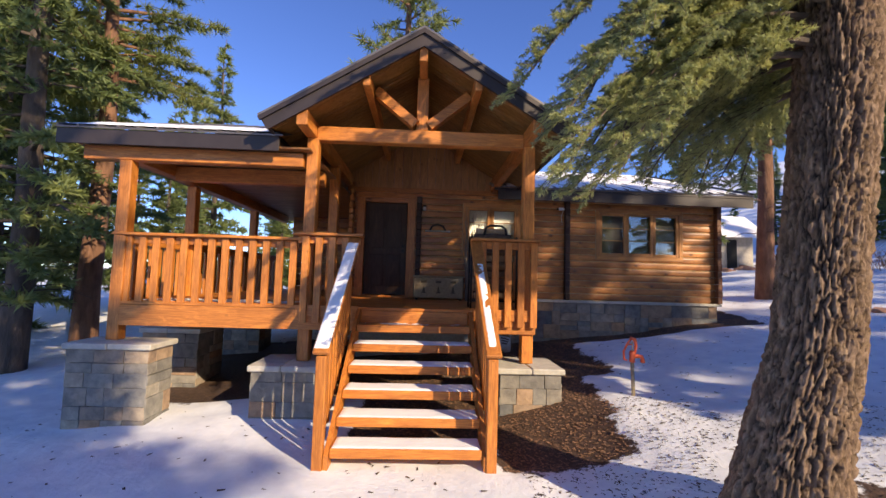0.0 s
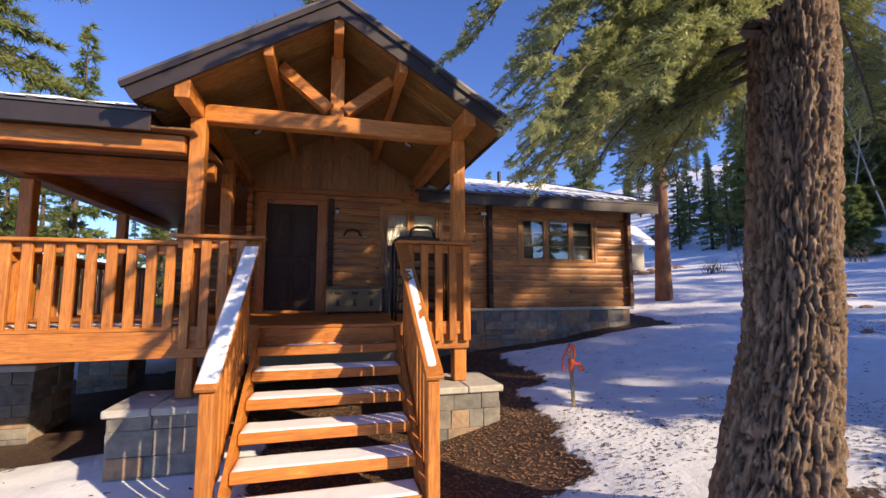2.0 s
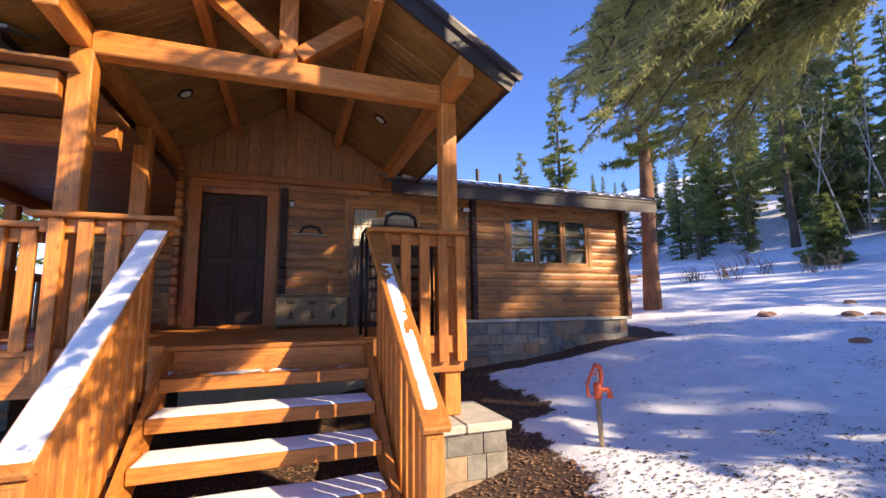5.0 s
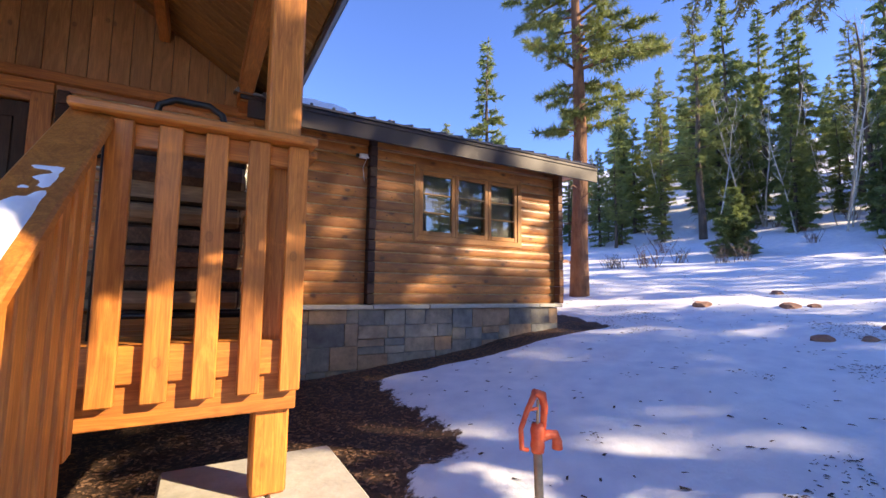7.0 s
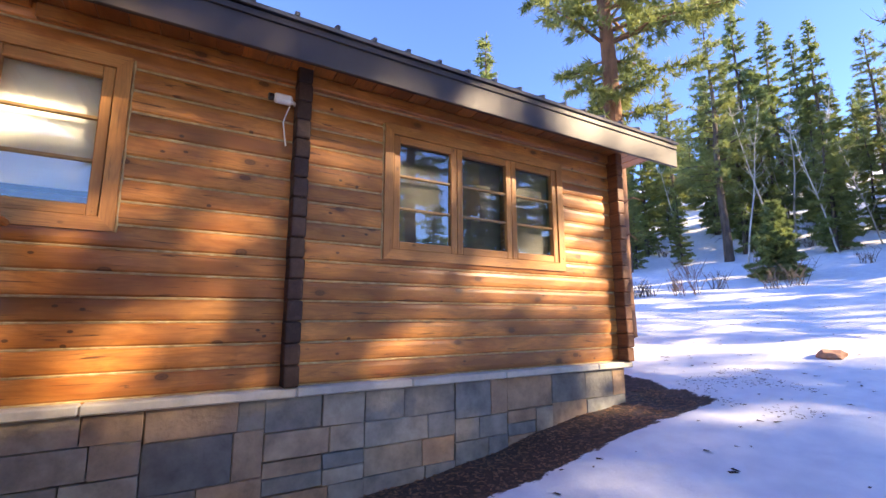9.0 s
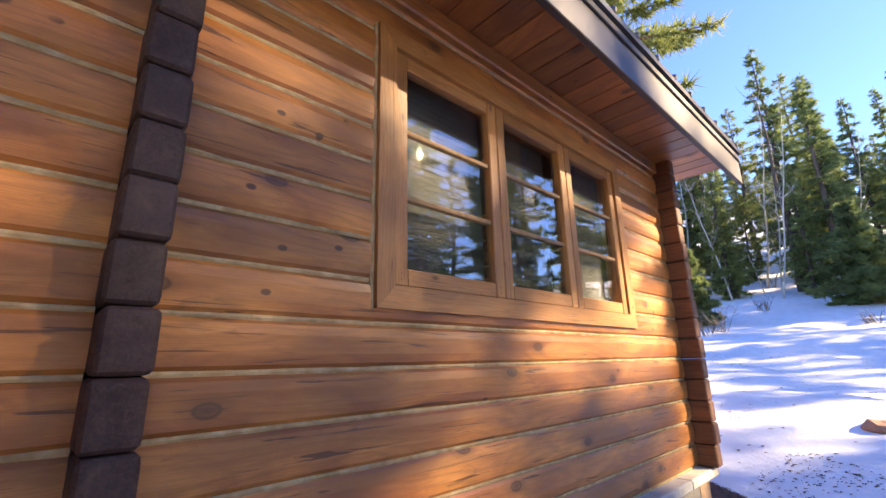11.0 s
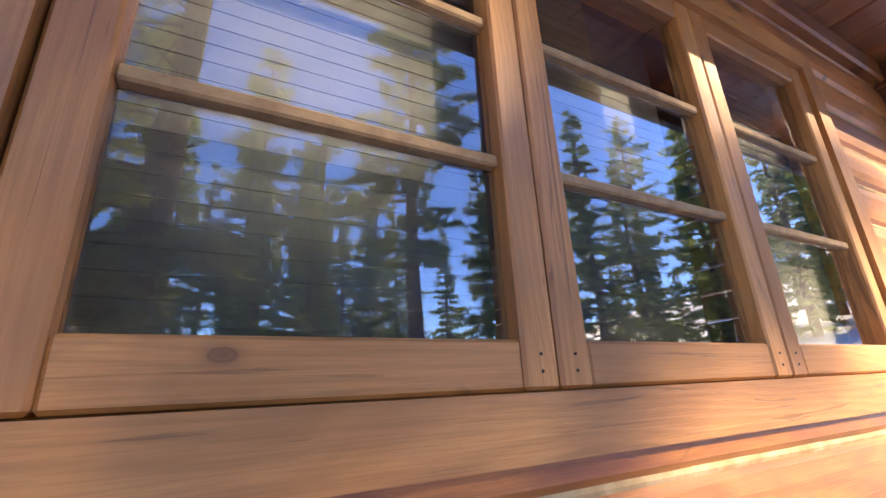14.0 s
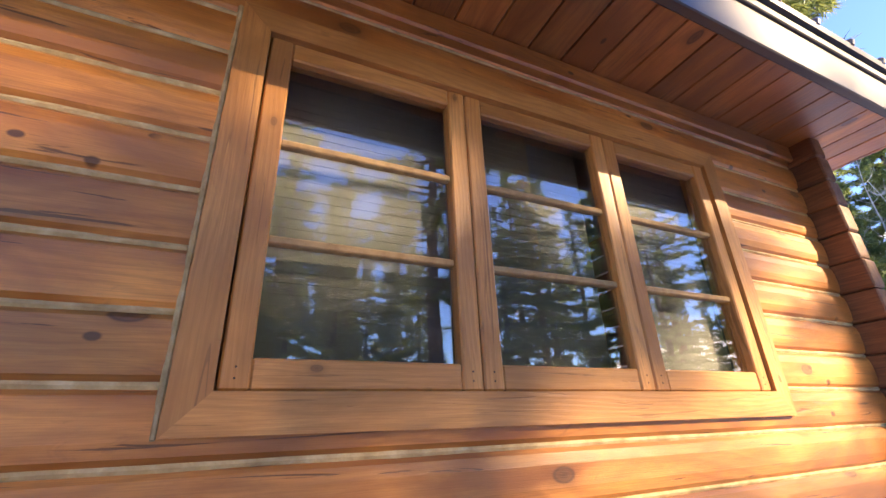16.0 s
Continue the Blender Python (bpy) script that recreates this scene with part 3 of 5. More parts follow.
# ---- foundation ----
base = thing("foundation_wall", (3.5, WALL_Y, 1.0), "grey and tan ashlar stone foundation with a pale cap", "wall", kind="structure")
part("core", box(-1.3, 5.68, WALL_Y + 0.02, WALL_Y + 0.25, -0.2, SILL_Z - 0.06, 0), mortar, base)
part("core", box(5.5, 5.72, WALL_Y + 0.25, 13.0, 0.2, SILL_Z - 0.06, 0), mortar, base)
x = 1.0
while x < 5.79:
    x1 = min(x + random.uniform(0.7, 1.1), 5.8)
    part("cap", box(x + 0.002, x1 - 0.002, WALL_Y - 0.075, WALL_Y + 0.06, SILL_Z - 0.055, SILL_Z - 0.004, 0.008), cap_stone, base)
    x = x1


def stone_panel(parent, x0, x1, z0, z1, place, rows=(0.13, 0.27), lens=(0.2, 0.46), deep=0.05, floor_at=None):
    """Random ashlar over a rectangle, its courses broken from bay to bay; place(x, z) gives the pose of a stone whose face looks along -y."""
    x = x0
    while x < x1 - 0.01:
        w = random.uniform(0.45, 0.95)
        if x1 - x - w < 0.4:
            w = x1 - x
        stone_bay(parent, x, x + w, z0, z1, place, rows, lens, deep, floor_at)
        x += w


def stone_bay(parent, x0, x1, z0, z1, place, rows, lens, deep, floor_at):
    z = z1
    while z > z0 + 0.03:
        h = min(random.uniform(*rows), z - z0)
        x = x0
        while x < x1 - 0.02:
            w = random.uniform(*lens)
            if x1 - x - w < 0.13:
                w = x1 - x
            split = random.random() < 0.25 and h > 0.17
            for zz, hh in (((z - h / 2, h / 2), (z - h, h / 2)) if split else ((z - h, h),)):
                if floor_at is None or zz + hh > floor_at(x + w / 2) - 0.02:
                    bm = bmesh.new()
                    add_box(bm, -w / 2 + 0.002, w / 2 - 0.002, -random.uniform(0.0, 0.011), deep, 0.002, hh - 0.002, 0.004)
                    for v in bm.verts:
                        v.co += Vector((random.uniform(-1, 1), random.uniform(-1, 1), random.uniform(-1, 1))) * 0.003
                    piece("stone", link_mesh("stone", bm, stone), parent, place(x + w / 2, zz))
            x += w
        z -= h


stone_panel(base, 1.2, 5.72, 0.4, SILL_Z - 0.058, lambda x, z: pose(x, WALL_Y - 0.03, z), floor_at=lambda x: ground_z(x, WALL_Y) - 0.05)

# ---- windows ----
def window(name, outer, sashes, glass_z, label, blinds):
    x0, x1, z0, z1 = outer
    y = WALL_Y
    w = thing(name, ((x0 + x1) / 2, y, z0), label, "window", kind="structure")
    frame_part = part("window_frame", extrude_profile([(x0, z0), (x0 + 0.068, z0 + 0.072), (x0 + 0.068, z1 - 0.072), (x0, z1)], y - 0.014, y + 0.1, "y"), trim_z, w)
    part("window_frame", extrude_profile([(x1, z0), (x1 - 0.068, z0 + 0.072), (x1 - 0.068, z1 - 0.072), (x1, z1)], y - 0.014, y + 0.1, "y"), trim_z, w)
    for lo, hi in ((z0, z0 + 0.072), (z1 - 0.072, z1)):
        part("window_frame", extrude_profile([(x0, lo if lo == z0 else hi), (x1, lo if lo == z0 else hi), (x1 - 0.068, hi if lo == z0 else lo), (x0 + 0.068, hi if lo == z0 else lo)], y - 0.015, y + 0.1, "y"), trim_x, w)
    part("caulk", box(x0 - 0.014, x0 - 0.001, y - 0.002, y + 0.05, z0 - 0.005, z1, 0.004), chink, w)
    part("caulk", box(x1 + 0.001, x1 + 0.014, y - 0.002, y + 0.05, z0 - 0.005, z1, 0.004), chink, w)
    for s0, s1 in sashes:
        g0, g1 = s0 + 0.052, s1 - 0.052
        sash = part("sash", box(s0, g0, y - 0.003, y + 0.04, z0 + 0.074, z1 - 0.074, 0.004), trim_z, w)
        part("stile", box(g1, s1, y - 0.003, y + 0.04, z0 + 0.074, z1 - 0.074, 0.004), trim_z, sash)
        part("rail", box(g0, g1, y - 0.001, y + 0.04, z0 + 0.074, glass_z[0], 0.004), trim_x, sash)
        part("rail", box(g0, g1, y - 0.001, y + 0.04, glass_z[1], z1 - 0.074, 0.004), trim_x, sash)
        for nx in (s0 + 0.026, s1 - 0.026):
            for nz in (z0 + 0.095, z0 + 0.115):
                part("nail", tube([(nx, y + 0.0, nz), (nx, y - 0.0042, nz)], 0.0022, 6), black_metal, sash)
        step = (glass_z[1] - glass_z[0]) / 3
        for k in (1, 2):
            zc = glass_z[0] + k * step
            part("muntin", box(g0, g1, y + 0.008, y + 0.034, zc - 0.009, zc + 0.009, 0.003), putty, sash)
        for k in range(3):
            zc = glass_z[0] + k * step
            lo = zc + (0.012 if k else 0.0)
            hi = zc + step - (0.012 if k < 2 else 0.0)
            p = part("pane", box(g0, g1, y + 0.022, y + 0.026, lo, hi, 0), glass, sash)
            p.visible_shadow = False
    for (_, m0), (m1, _) in zip(sashes, sashes[1:]):
        if m1 - m0 > 0.01:
            part("mullion", box(m0 + 0.002, m1 - 0.002, y - 0.01, y + 0.05, z0 + 0.074, z1 - 0.074, 0.003), trim_z, w)
    for s0, s1, drop, mat, back in blinds:
        b = part("blind", box(s0, s1, y + 0.075 + back, y + 0.08 + back, glass_z[1] - drop, glass_z[1] + 0.03, 0), mat, w, "drawn window blind")
        z = glass_z[1] - drop + 0.02
        while z < glass_z[1]:
            part("slat", box(s0, s1, y + 0.0736 + back, y + 0.0748 + back, z, z + 0.0245, 0, None), mat, b)
            z += 0.026
    return w


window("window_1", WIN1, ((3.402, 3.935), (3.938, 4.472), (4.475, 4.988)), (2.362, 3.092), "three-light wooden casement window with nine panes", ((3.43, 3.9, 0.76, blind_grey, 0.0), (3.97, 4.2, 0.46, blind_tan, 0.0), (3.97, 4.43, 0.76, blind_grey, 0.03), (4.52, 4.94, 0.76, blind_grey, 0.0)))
window("window_2", WIN2, ((0.792, 1.245), (1.27, 1.768)), (2.405, 3.105), "two-light wooden window with a lowered pale blind", ((0.8, 1.24, 0.55, blind, 0.0), (1.3, 1.74, 0.62, blind, 0.0)))

# ---- roofs ----
def ribbed_roof(parent, x0, x1, y0, z0, y1, z1, rib=0.23):
    d = Vector((0, y1 - y0, z1 - z0))
    up = Vector((0, -d.z, d.y)).normalized()
    part("sheet", beam((0.5 * (x0 + x1), y0, z0), (0.5 * (x0 + x1), y1, z1), x1 - x0, 0.02, 0, up), metal_roof, parent)
    bm = bmesh.new()
    x = x0 + 0.03
    while x < x1:
        beam(Vector((x, y0 - 0.004, z0)) + up * 0.018, Vector((x, y1, z1)) + up * 0.018, 0.028, 0.03, 0.006, up, bm)
        x += rib
    part("rib", bm, metal_roof, parent)


roof = thing("roof_main", (3.8, 10, 3.6), "low brown metal roof with thin snow over the log wing", "roof", kind="structure")
EAVE_Y, EAVE_Z = 7.84, 3.475
SLOPE = 0.33
ribbed_roof(roof, 1.2, 6.2, EAVE_Y - 0.03, EAVE_Z + 0.02, 12.2, EAVE_Z + 0.02 + SLOPE * 4.36)
ribbed_roof(roof, 1.2, 6.2, 16.0, EAVE_Z + 0.2, 12.2, EAVE_Z + 0.02 + SLOPE * 4.36, 0.5)
part("fascia", box(1.32, 6.2, EAVE_Y, EAVE_Y + 0.03, EAVE_Z - 0.208, EAVE_Z, 0.004), metal_brown, roof, "dark brown metal fascia")
part("drip_edge", box(1.25, 6.2, EAVE_Y - 0.012, EAVE_Y + 0.02, EAVE_Z - 0.035, EAVE_Z + 0.004, 0.004), metal_brown, roof)
part("fascia", beam((6.19, EAVE_Y + 0.03, EAVE_Z + 0.012), (6.19, 12.2, EAVE_Z + 0.012 + SLOPE * 4.33), 0.03, 0.14, 0.004), metal_brown, roof)
part("gable_end", extrude_profile([(WALL_Y, 3.44), (13.0, 3.44), (12.2, EAVE_Z + SLOPE * 4.2)], 5.66, 5.74, "x"), log_wood_y, roof)
y_s = EAVE_Y + 0.03
x = 1.25
while x < 6.17:
    x1 = min(x + 0.14, 6.175)
    part("soffit_board", box(x + 0.002, x1 - 0.002, y_s, WALL_Y + (0.05 if x < 5.7 else 0.42), 3.44 - 0.018 - random.uniform(0, 0.002), 3.44, 0.003), soffit_wood, roof)
    x = x1
part("rake_soffit", beam((5.965, WALL_Y + 0.43, 3.44), (5.965, 12.2, 3.44 + SLOPE * 3.5), 0.42, 0.02, 0.004), soffit_wood, roof)
part("soffit_return", box(5.76, 6.174, WALL_Y + 0.422, WALL_Y + 0.445, 3.42, 3.6, 0.004), soffit_wood, roof)
part("frieze", box(1.42, 5.69, WALL_Y - 0.028, WALL_Y + 0.05, 3.335, 3.42, 0.008), log_wood, roof)

# ---- porch ----
FRONT_Y, POST_Y = 4.9, 5.47
proof = thing("porch_roof", (RIDGE_X, 6.5, 4.0), "steep gabled porch roof with pine ceiling and dark metal edge", "roof", kind="structure")
APEX_Z, PITCH, HALF = 4.72, 0.616, 1.85
for s in (-1, 1):
    up = Vector((s * PITCH, 0, 1)).normalized()
    top = Vector((RIDGE_X, 0, APEX_Z))
    eave = Vector((RIDGE_X + s * HALF, 0, APEX_Z - PITCH * HALF))
    length = (eave - top).length
    d = (eave - top).normalized()
    m = Matrix((d, Vector((0, 1, 0)), up)).transposed().to_4x4()
    m.translation = top
    part("eave_edge", box(length - 0.01, length + 0.02, FRONT_Y + 0.03, 7.9, -0.16, -0.024, 0.004, m), metal_brown, proof)
    # tongue and groove ceiling, two wide boards in front
    q = FRONT_Y + 0.034
    first = 0.22
    while q < WALL_Y - 0.06:
        w = min(first, WALL_Y - 0.036 - q)
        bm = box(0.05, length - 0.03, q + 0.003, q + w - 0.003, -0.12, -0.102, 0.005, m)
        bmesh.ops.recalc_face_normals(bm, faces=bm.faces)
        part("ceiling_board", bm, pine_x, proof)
        q += w
        first = 0.3 if first == 0.22 else 0.092
    # purlins
    for off in (0.9,):
        p = top + d * off - up * 0.2
        part("purlin", beam((p.x, FRONT_Y + 0.04, p.z), (p.x, WALL_Y - 0.04, p.z), 0.09, 0.17, 0.008), cedar["y"], proof)
    px = RIDGE_X + s * 1.385
    part("plate", beam((px, FRONT_Y + 0.04, 3.585), (px, WALL_Y - 0.04, 3.585), 0.13, 0.19, 0.008), cedar["y"], proof)
part("ridge_beam", beam((RIDGE_X, FRONT_Y + 0.04, 4.42), (RIDGE_X, WALL_Y - 0.04, 4.42), 0.1, 0.2, 0.008), cedar["y"], proof)


def chevron(name, off, thick, reach, y0, y1, mat, label=""):
    """Both slopes of the gable as one bent board; off: how far below the roof's surface it starts."""
    k = math.sqrt(1 + PITCH ** 2)
    z0, z1 = APEX_Z - off * k, APEX_Z - (off + thick) * k
    low = reach - 0.525 * thick
    pr = [(RIDGE_X, z0), (RIDGE_X + reach, z0 - PITCH * reach), (RIDGE_X + low, z1 - PITCH * low), (RIDGE_X, z1), (RIDGE_X - low, z1 - PITCH * low), (RIDGE_X - reach, z0 - PITCH * reach)]
    return part(name, extrude_profile(pr, y0, y1, "y"), mat, proof, label)


chevron("sheet", 0.0, 0.022, HALF + 0.02, FRONT_Y - 0.03, 9.6, metal_roof)
chevron("deck_boards", 0.024, 0.076, HALF - 0.01, FRONT_Y + 0.031, 9.0, pine_y)
chevron("fascia", 0.024, 0.176, HALF, FRONT_Y, FRONT_Y + 0.03, metal_brown, "dark brown metal rake edge")
chevron("drip_edge", 0.0225, 0.05, HALF + 0.02, FRONT_Y - 0.028, FRONT_Y - 0.001, metal_brown)

truss = thing("porch_truss", (RIDGE_X, POST_Y, 3.5), "open timber truss over the porch entrance", "truss")
part("tie_beam", box(RIDGE_X - 1.318, RIDGE_X + 1.318, POST_Y - 0.07, POST_Y + 0.07, 3.46, 3.645, 0.01), cedar["x"], truss)
part("king_post", box(RIDGE_X - 0.075, RIDGE_X + 0.075, POST_Y - 0.05, POST_Y + 0.05, 3.647, 4.34, 0.008), cedar["z"], truss)
for s in (-1, 1):
    part("strut", beam((RIDGE_X + s * 0.085, POST_Y - 0.02 * (1 - s) - 0.01, 3.705), (RIDGE_X + s * 0.6, POST_Y - 0.02 * (1 - s) - 0.01, 4.13), 0.12, 0.13, 0.008, (0, 1, 0)), cedar["x"], truss)


def porch_post(x, y, z0, z1, w=0.145):
    e = thing("porch_post", (x, y, z0), "square stained cedar post on a stone pier", "post", "porch posts")
    part("shaft", box(x - w / 2, x + w / 2, y - w / 2, y + w / 2, z0, z1, 0.01), cedar["z"], e)
    return e


porch_post(1.31, POST_Y, 0.735, 3.49)
porch_post(-1.45, POST_Y, 0.71, 3.49)
porch_post(-1.47, 6.9, DECK_Z, 3.49)
for y in (5.43, 6.95, 9.4):
    porch_post(-3.69, y, 0.92, 3.10)


def pier(x0, x1, y0, y1, top, label, group="stone piers"):
    e = thing("stone_pier", ((x0 + x1) / 2, (y0 + y1) / 2, 0), label, "pier", group)
    bot = min(ground_z(a, c) for a in (x0, x1) for c in (y0, y1)) - 0.08
    part("core", box(x0 + 0.05, x1 - 0.05, y0 + 0.05, y1 - 0.05, bot, top - 0.07, 0), mortar, e)
    xm = x0 + (x1 - x0) * random.uniform(0.45, 0.55)
    for a, c in ((x0 - 0.04, xm - 0.003), (xm + 0.003, x1 + 0.04)):
        part("cap", box(a, c, y0 - 0.04, y1 + 0.04, top - 0.07, top, 0.012), cap_stone, e)
    lens, rows = (0.14, 0.4), (0.1, 0.25)
    stone_panel(e, x0, x1, bot, top - 0.072, lambda x, z: pose(x, y0, z), rows, lens)
    stone_panel(e, y0, y1, bot, top - 0.072, lambda y, z: pose(x0, y0 + y1 - y, z, 0, 0, -90), rows, lens)
    stone_panel(e, y0, y1, bot, top - 0.072, lambda y, z: pose(x1, y, z, 0, 0, 90), rows, lens)
    return e


pier(0.93, 1.66, 5.14, 5.86, 0.73, "square stone pier with a pale slab cap")
pier(-1.95, -1.2, 5.14, 5.86, 0.705, "square stone pier with a pale slab cap")
pier(-4.0, -3.1, 5.12, 5.6, 0.92, "tall square stone pier with a slab cap")
pier(-4.1, -3.3, 6.6, 7.4, 0.92, "shaded stone pier under the deck")
pier(-4.0, -3.3, 9.0, 9.7, 0.92, "shaded stone pier under the deck")

# ---- deck and stairs ----
deck = thing("porch_deck", (-1, 6.5, DECK_Z), "stained timber deck of the porch", "deck", kind="structure")
y = 5.36
while y < WALL_Y - 0.1:
    y1 = min(y + 0.142, WALL_Y - 0.02)
    part("deck_board", box(-3.72, 1.40, y + 0.003, y1 - 0.003, DECK_Z - 0.036, DECK_Z - random.uniform(0, 0.002), 0.005), cedar["x"], deck)
    y = y1
part("deck_board", box(-3.72, -1.5, WALL_Y, 11.5, DECK_Z - 0.036, DECK_Z, 0.005), cedar["x"], deck)
part("rim_joist", box(-0.74, 0.55, 5.35, 5.39, DECK_Z - 0.23, DECK_Z - 0.038, 0.004), cedar["x"], deck)
part("rim_joist", box(0.64, 1.40, 5.36, 5.40, DECK_Z - 0.29, DECK_Z - 0.038, 0.004), cedar["x"], deck)
part("rim_joist", box(-3.74, -0.78, 5.36, 5.40, DECK_Z - 0.29, DECK_Z - 0.038, 0.004), cedar["x"], deck)
part("rim_joist", box(1.36, 1.40, 5.41, 8.2, DECK_Z - 0.29, DECK_Z - 0.038, 0.004), cedar["y"], deck)
part("rim_joist", box(-3.74, -3.70, 5.41, 11.5, DECK_Z - 0.29, DECK_Z - 0.038, 0.004), cedar["y"], deck)
for y in (6.0, 6.9, 7.8):
    part("joist", box(-3.69, 1.35, y, y + 0.05, DECK_Z - 0.25, DECK_Z - 0.04, 0), cedar["x"], deck)

stairs = thing("porch_stairs", (-0.1, 4.5, 0.08), "open-riser cedar stairs with snow on the treads", "stairs")
RISE, GO = 0.185, 0.25
TX0, TX1 = -0.765, 0.56
for k in range(6):
    zt = DECK_Z - RISE * (k + 1)
    yf = 5.10 - GO * k + (0.02 if k < 3 else 0)
    t = part("tread", box(TX0, TX1, yf, yf + 0.29, zt - 0.085, zt, 0.006), cedar["x"], stairs)
for sx in (TX0 - 0.045, TX1 + 0.005):
    bm = bmesh.new()
    top_y, bot_y = 5.36, 3.82
    pr = [(top_y, DECK_Z - 0.02), (top_y, DECK_Z - 0.36), (bot_y + 0.12, 0.08), (bot_y, 0.08), (bot_y, DECK_Z - 0.74 * (top_y - bot_y) - 0.02)]
    extrude_profile(pr, sx, sx + 0.04, "x", bm)
    part("stringer", bm, cedar["y"], stairs)
tagged(part("stair_pad", box(-1.0, 0.8, 3.55, 4.3, -0.1, 0.082, 0.01), concrete), "weathered concrete pad under the stairs", "pad")


def railing_baluster(me, e, x, y, z, turn=0):
    return piece("baluster", me, e, pose(x, y, z, 0, 0, turn))


def level_rail(name, label, p0, p1, cap_z, foot_z, out, first=0.05, spacing=0.155, cap_over=0.05, group="porch railings"):
    """A level railing from p0 to p1 (x, y): cap, top rail, and flat balusters fixed outside, reaching down over the rim."""
    p0, p1 = Vector((*p0, 0)), Vector((*p1, 0))
    d = (p1 - p0).normalized()
    n = Vector(out)
    e = thing(name, ((p0 + p1) / 2)[:2] + (foot_z,), label, "railing", group)
    q0, q1 = p0 - d * cap_over, p1 + d * cap_over
    up = Vector((0, 0, 1))
    part("cap_rail", beam(q0 + up * (cap_z - 0.018) + n * 0.01, q1 + up * (cap_z - 0.018) + n * 0.01, 0.15, 0.036, 0.008), cedar["x" if abs(d.x) > 0.5 else "y"], e)
    part("top_rail", beam(p0 + up * (cap_z - 0.085) - n * 0.02, p1 + up * (cap_z - 0.085) - n * 0.02, 0.038, 0.09, 0.004), cedar["x" if abs(d.x) > 0.5 else "y"], e)
    part("bottom_rail", beam(p0 + up * (foot_z + 0.14) - n * 0.02, p1 + up * (foot_z + 0.14) - n * 0.02, 0.038, 0.14, 0.004), cedar["x" if abs(d.x) > 0.5 else "y"], e)
    h = cap_z - 0.04 - foot_z
    if abs(d.x) > 0.5:
        me = link_mesh("baluster", box(-0.042, 0.042, -0.019, 0.019, 0, h, 0.005), cedar["z"])
    else:
        me = link_mesh("baluster", box(-0.019, 0.019, -0.042, 0.042, 0, h, 0.005), cedar["z"])
    s = first
    total = (p1 - p0).length
    while s < total - 0.02:
        p = p0 + d * s + n * 0.02
        piece("baluster", me, e, Matrix.Translation((p.x, p.y, foot_z)))
        s += spacing
    return e


CAP_Z = 2.275
level_rail("porch_railing", "stained cedar railing panel beside the stairs", (0.62, 5.335), (1.38, 5.335), CAP_Z, DECK_Z - 0.2, (0, -1, 0), 0.1, 0.16)
level_rail("porch_railing", "stained cedar railing panel beside the stairs", (-1.55, 5.335), (-0.8, 5.335), CAP_Z, DECK_Z - 0.2, (0, -1, 0), 0.1, 0.16)
level_rail("porch_railing", "long stained cedar railing with flat balusters", (-3.72, 5.42), (-1.56, 5.42), CAP_Z - 0.06, DECK_Z - 0.2, (0, -1, 0), 0.12, 0.165)
level_rail("porch_railing", "long stained cedar railing along the deck side", (1.39, 5.5), (1.39, 8.1), CAP_Z, DECK_Z - 0.28, (1, 0, 0), 0.06, 0.13)
level_rail("porch_railing", "stained cedar railing along the shaded deck side", (-3.74, 5.5), (-3.74, 11.4), CAP_Z - 0.06, DECK_Z - 0.2, (-1, 0, 0), 0.12, 0.165)


def stair_rail(x, out):
    e = thing("stair_railing", (x, 4.5, 0.1), "sloping cedar stair handrail with patchy snow", "railing", "stair railings")
    a, c = Vector((x, 3.77, 1.09)), Vector((x, 5.36, CAP_Z - 0.02))
    part("handrail", beam(a, c, 0.14, 0.04, 0.008), cedar["y"], e)
    slope = (c.z - a.z) / (c.y - a.y)
    part("top_rail", beam(a + Vector((0, 0.05, -0.07)), c + Vector((0, 0, -0.085)), 0.038, 0.09, 0.004), cedar["y"], e)
    part("newel", box(x - 0.045, x + 0.045, 3.80, 3.89, 0.085, 1.07, 0.006), cedar["z"], e)
    k = 0
    y = 3.98
    while y < 5.3:
        zt = a.z + slope * (y - a.y) - 0.05
        zb = DECK_Z - 0.74 * (5.36 - y) - 0.2
        part("baluster", box(x + out * 0.022 - 0.019, x + out * 0.022 + 0.019, y - 0.042, y + 0.042, max(zb, 0.1), zt, 0.005), cedar["z"], e)
        y += 0.135
    return e


stair_rail(0.63, 1)
stair_rail(-0.86, -1)

# ---- roof over the side deck ----
sroof = thing("roof_side", (-3.2, 7, 3.5), "low metal roof with snow over the side deck", "roof", kind="structure")
ribbed_roof(sroof, -4.4, -1.75, 5.17, 3.43, 8.7, 3.44 + 0.345 * 3.7, 0.23)
ribbed_roof(sroof, -4.4, -1.75, 12.4, 3.44, 8.7, 3.44 + 0.345 * 3.7, 0.5)
part("fascia", box(-4.4, -1.8, 5.19, 5.22, 3.24, 3.42, 0.004), metal_brown, sroof, "dark brown metal fascia")
part("header", box(-4.2, -1.55, 5.36, 5.5, 3.10, 3.27, 0.008), cedar["x"], sroof)
part("plate", beam((-3.69, 5.51, 3.2), (-3.69, 11.5, 3.2), 0.14, 0.17, 0.008), cedar["y"], sroof)
for y in (6.35,):
    part("tie_beam", box(-3.62, -1.5, y - 0.07, y + 0.07, 3.06, 3.27, 0.008), cedar["x"], sroof)
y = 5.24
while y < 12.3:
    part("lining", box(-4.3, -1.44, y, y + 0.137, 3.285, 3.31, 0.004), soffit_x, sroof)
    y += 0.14
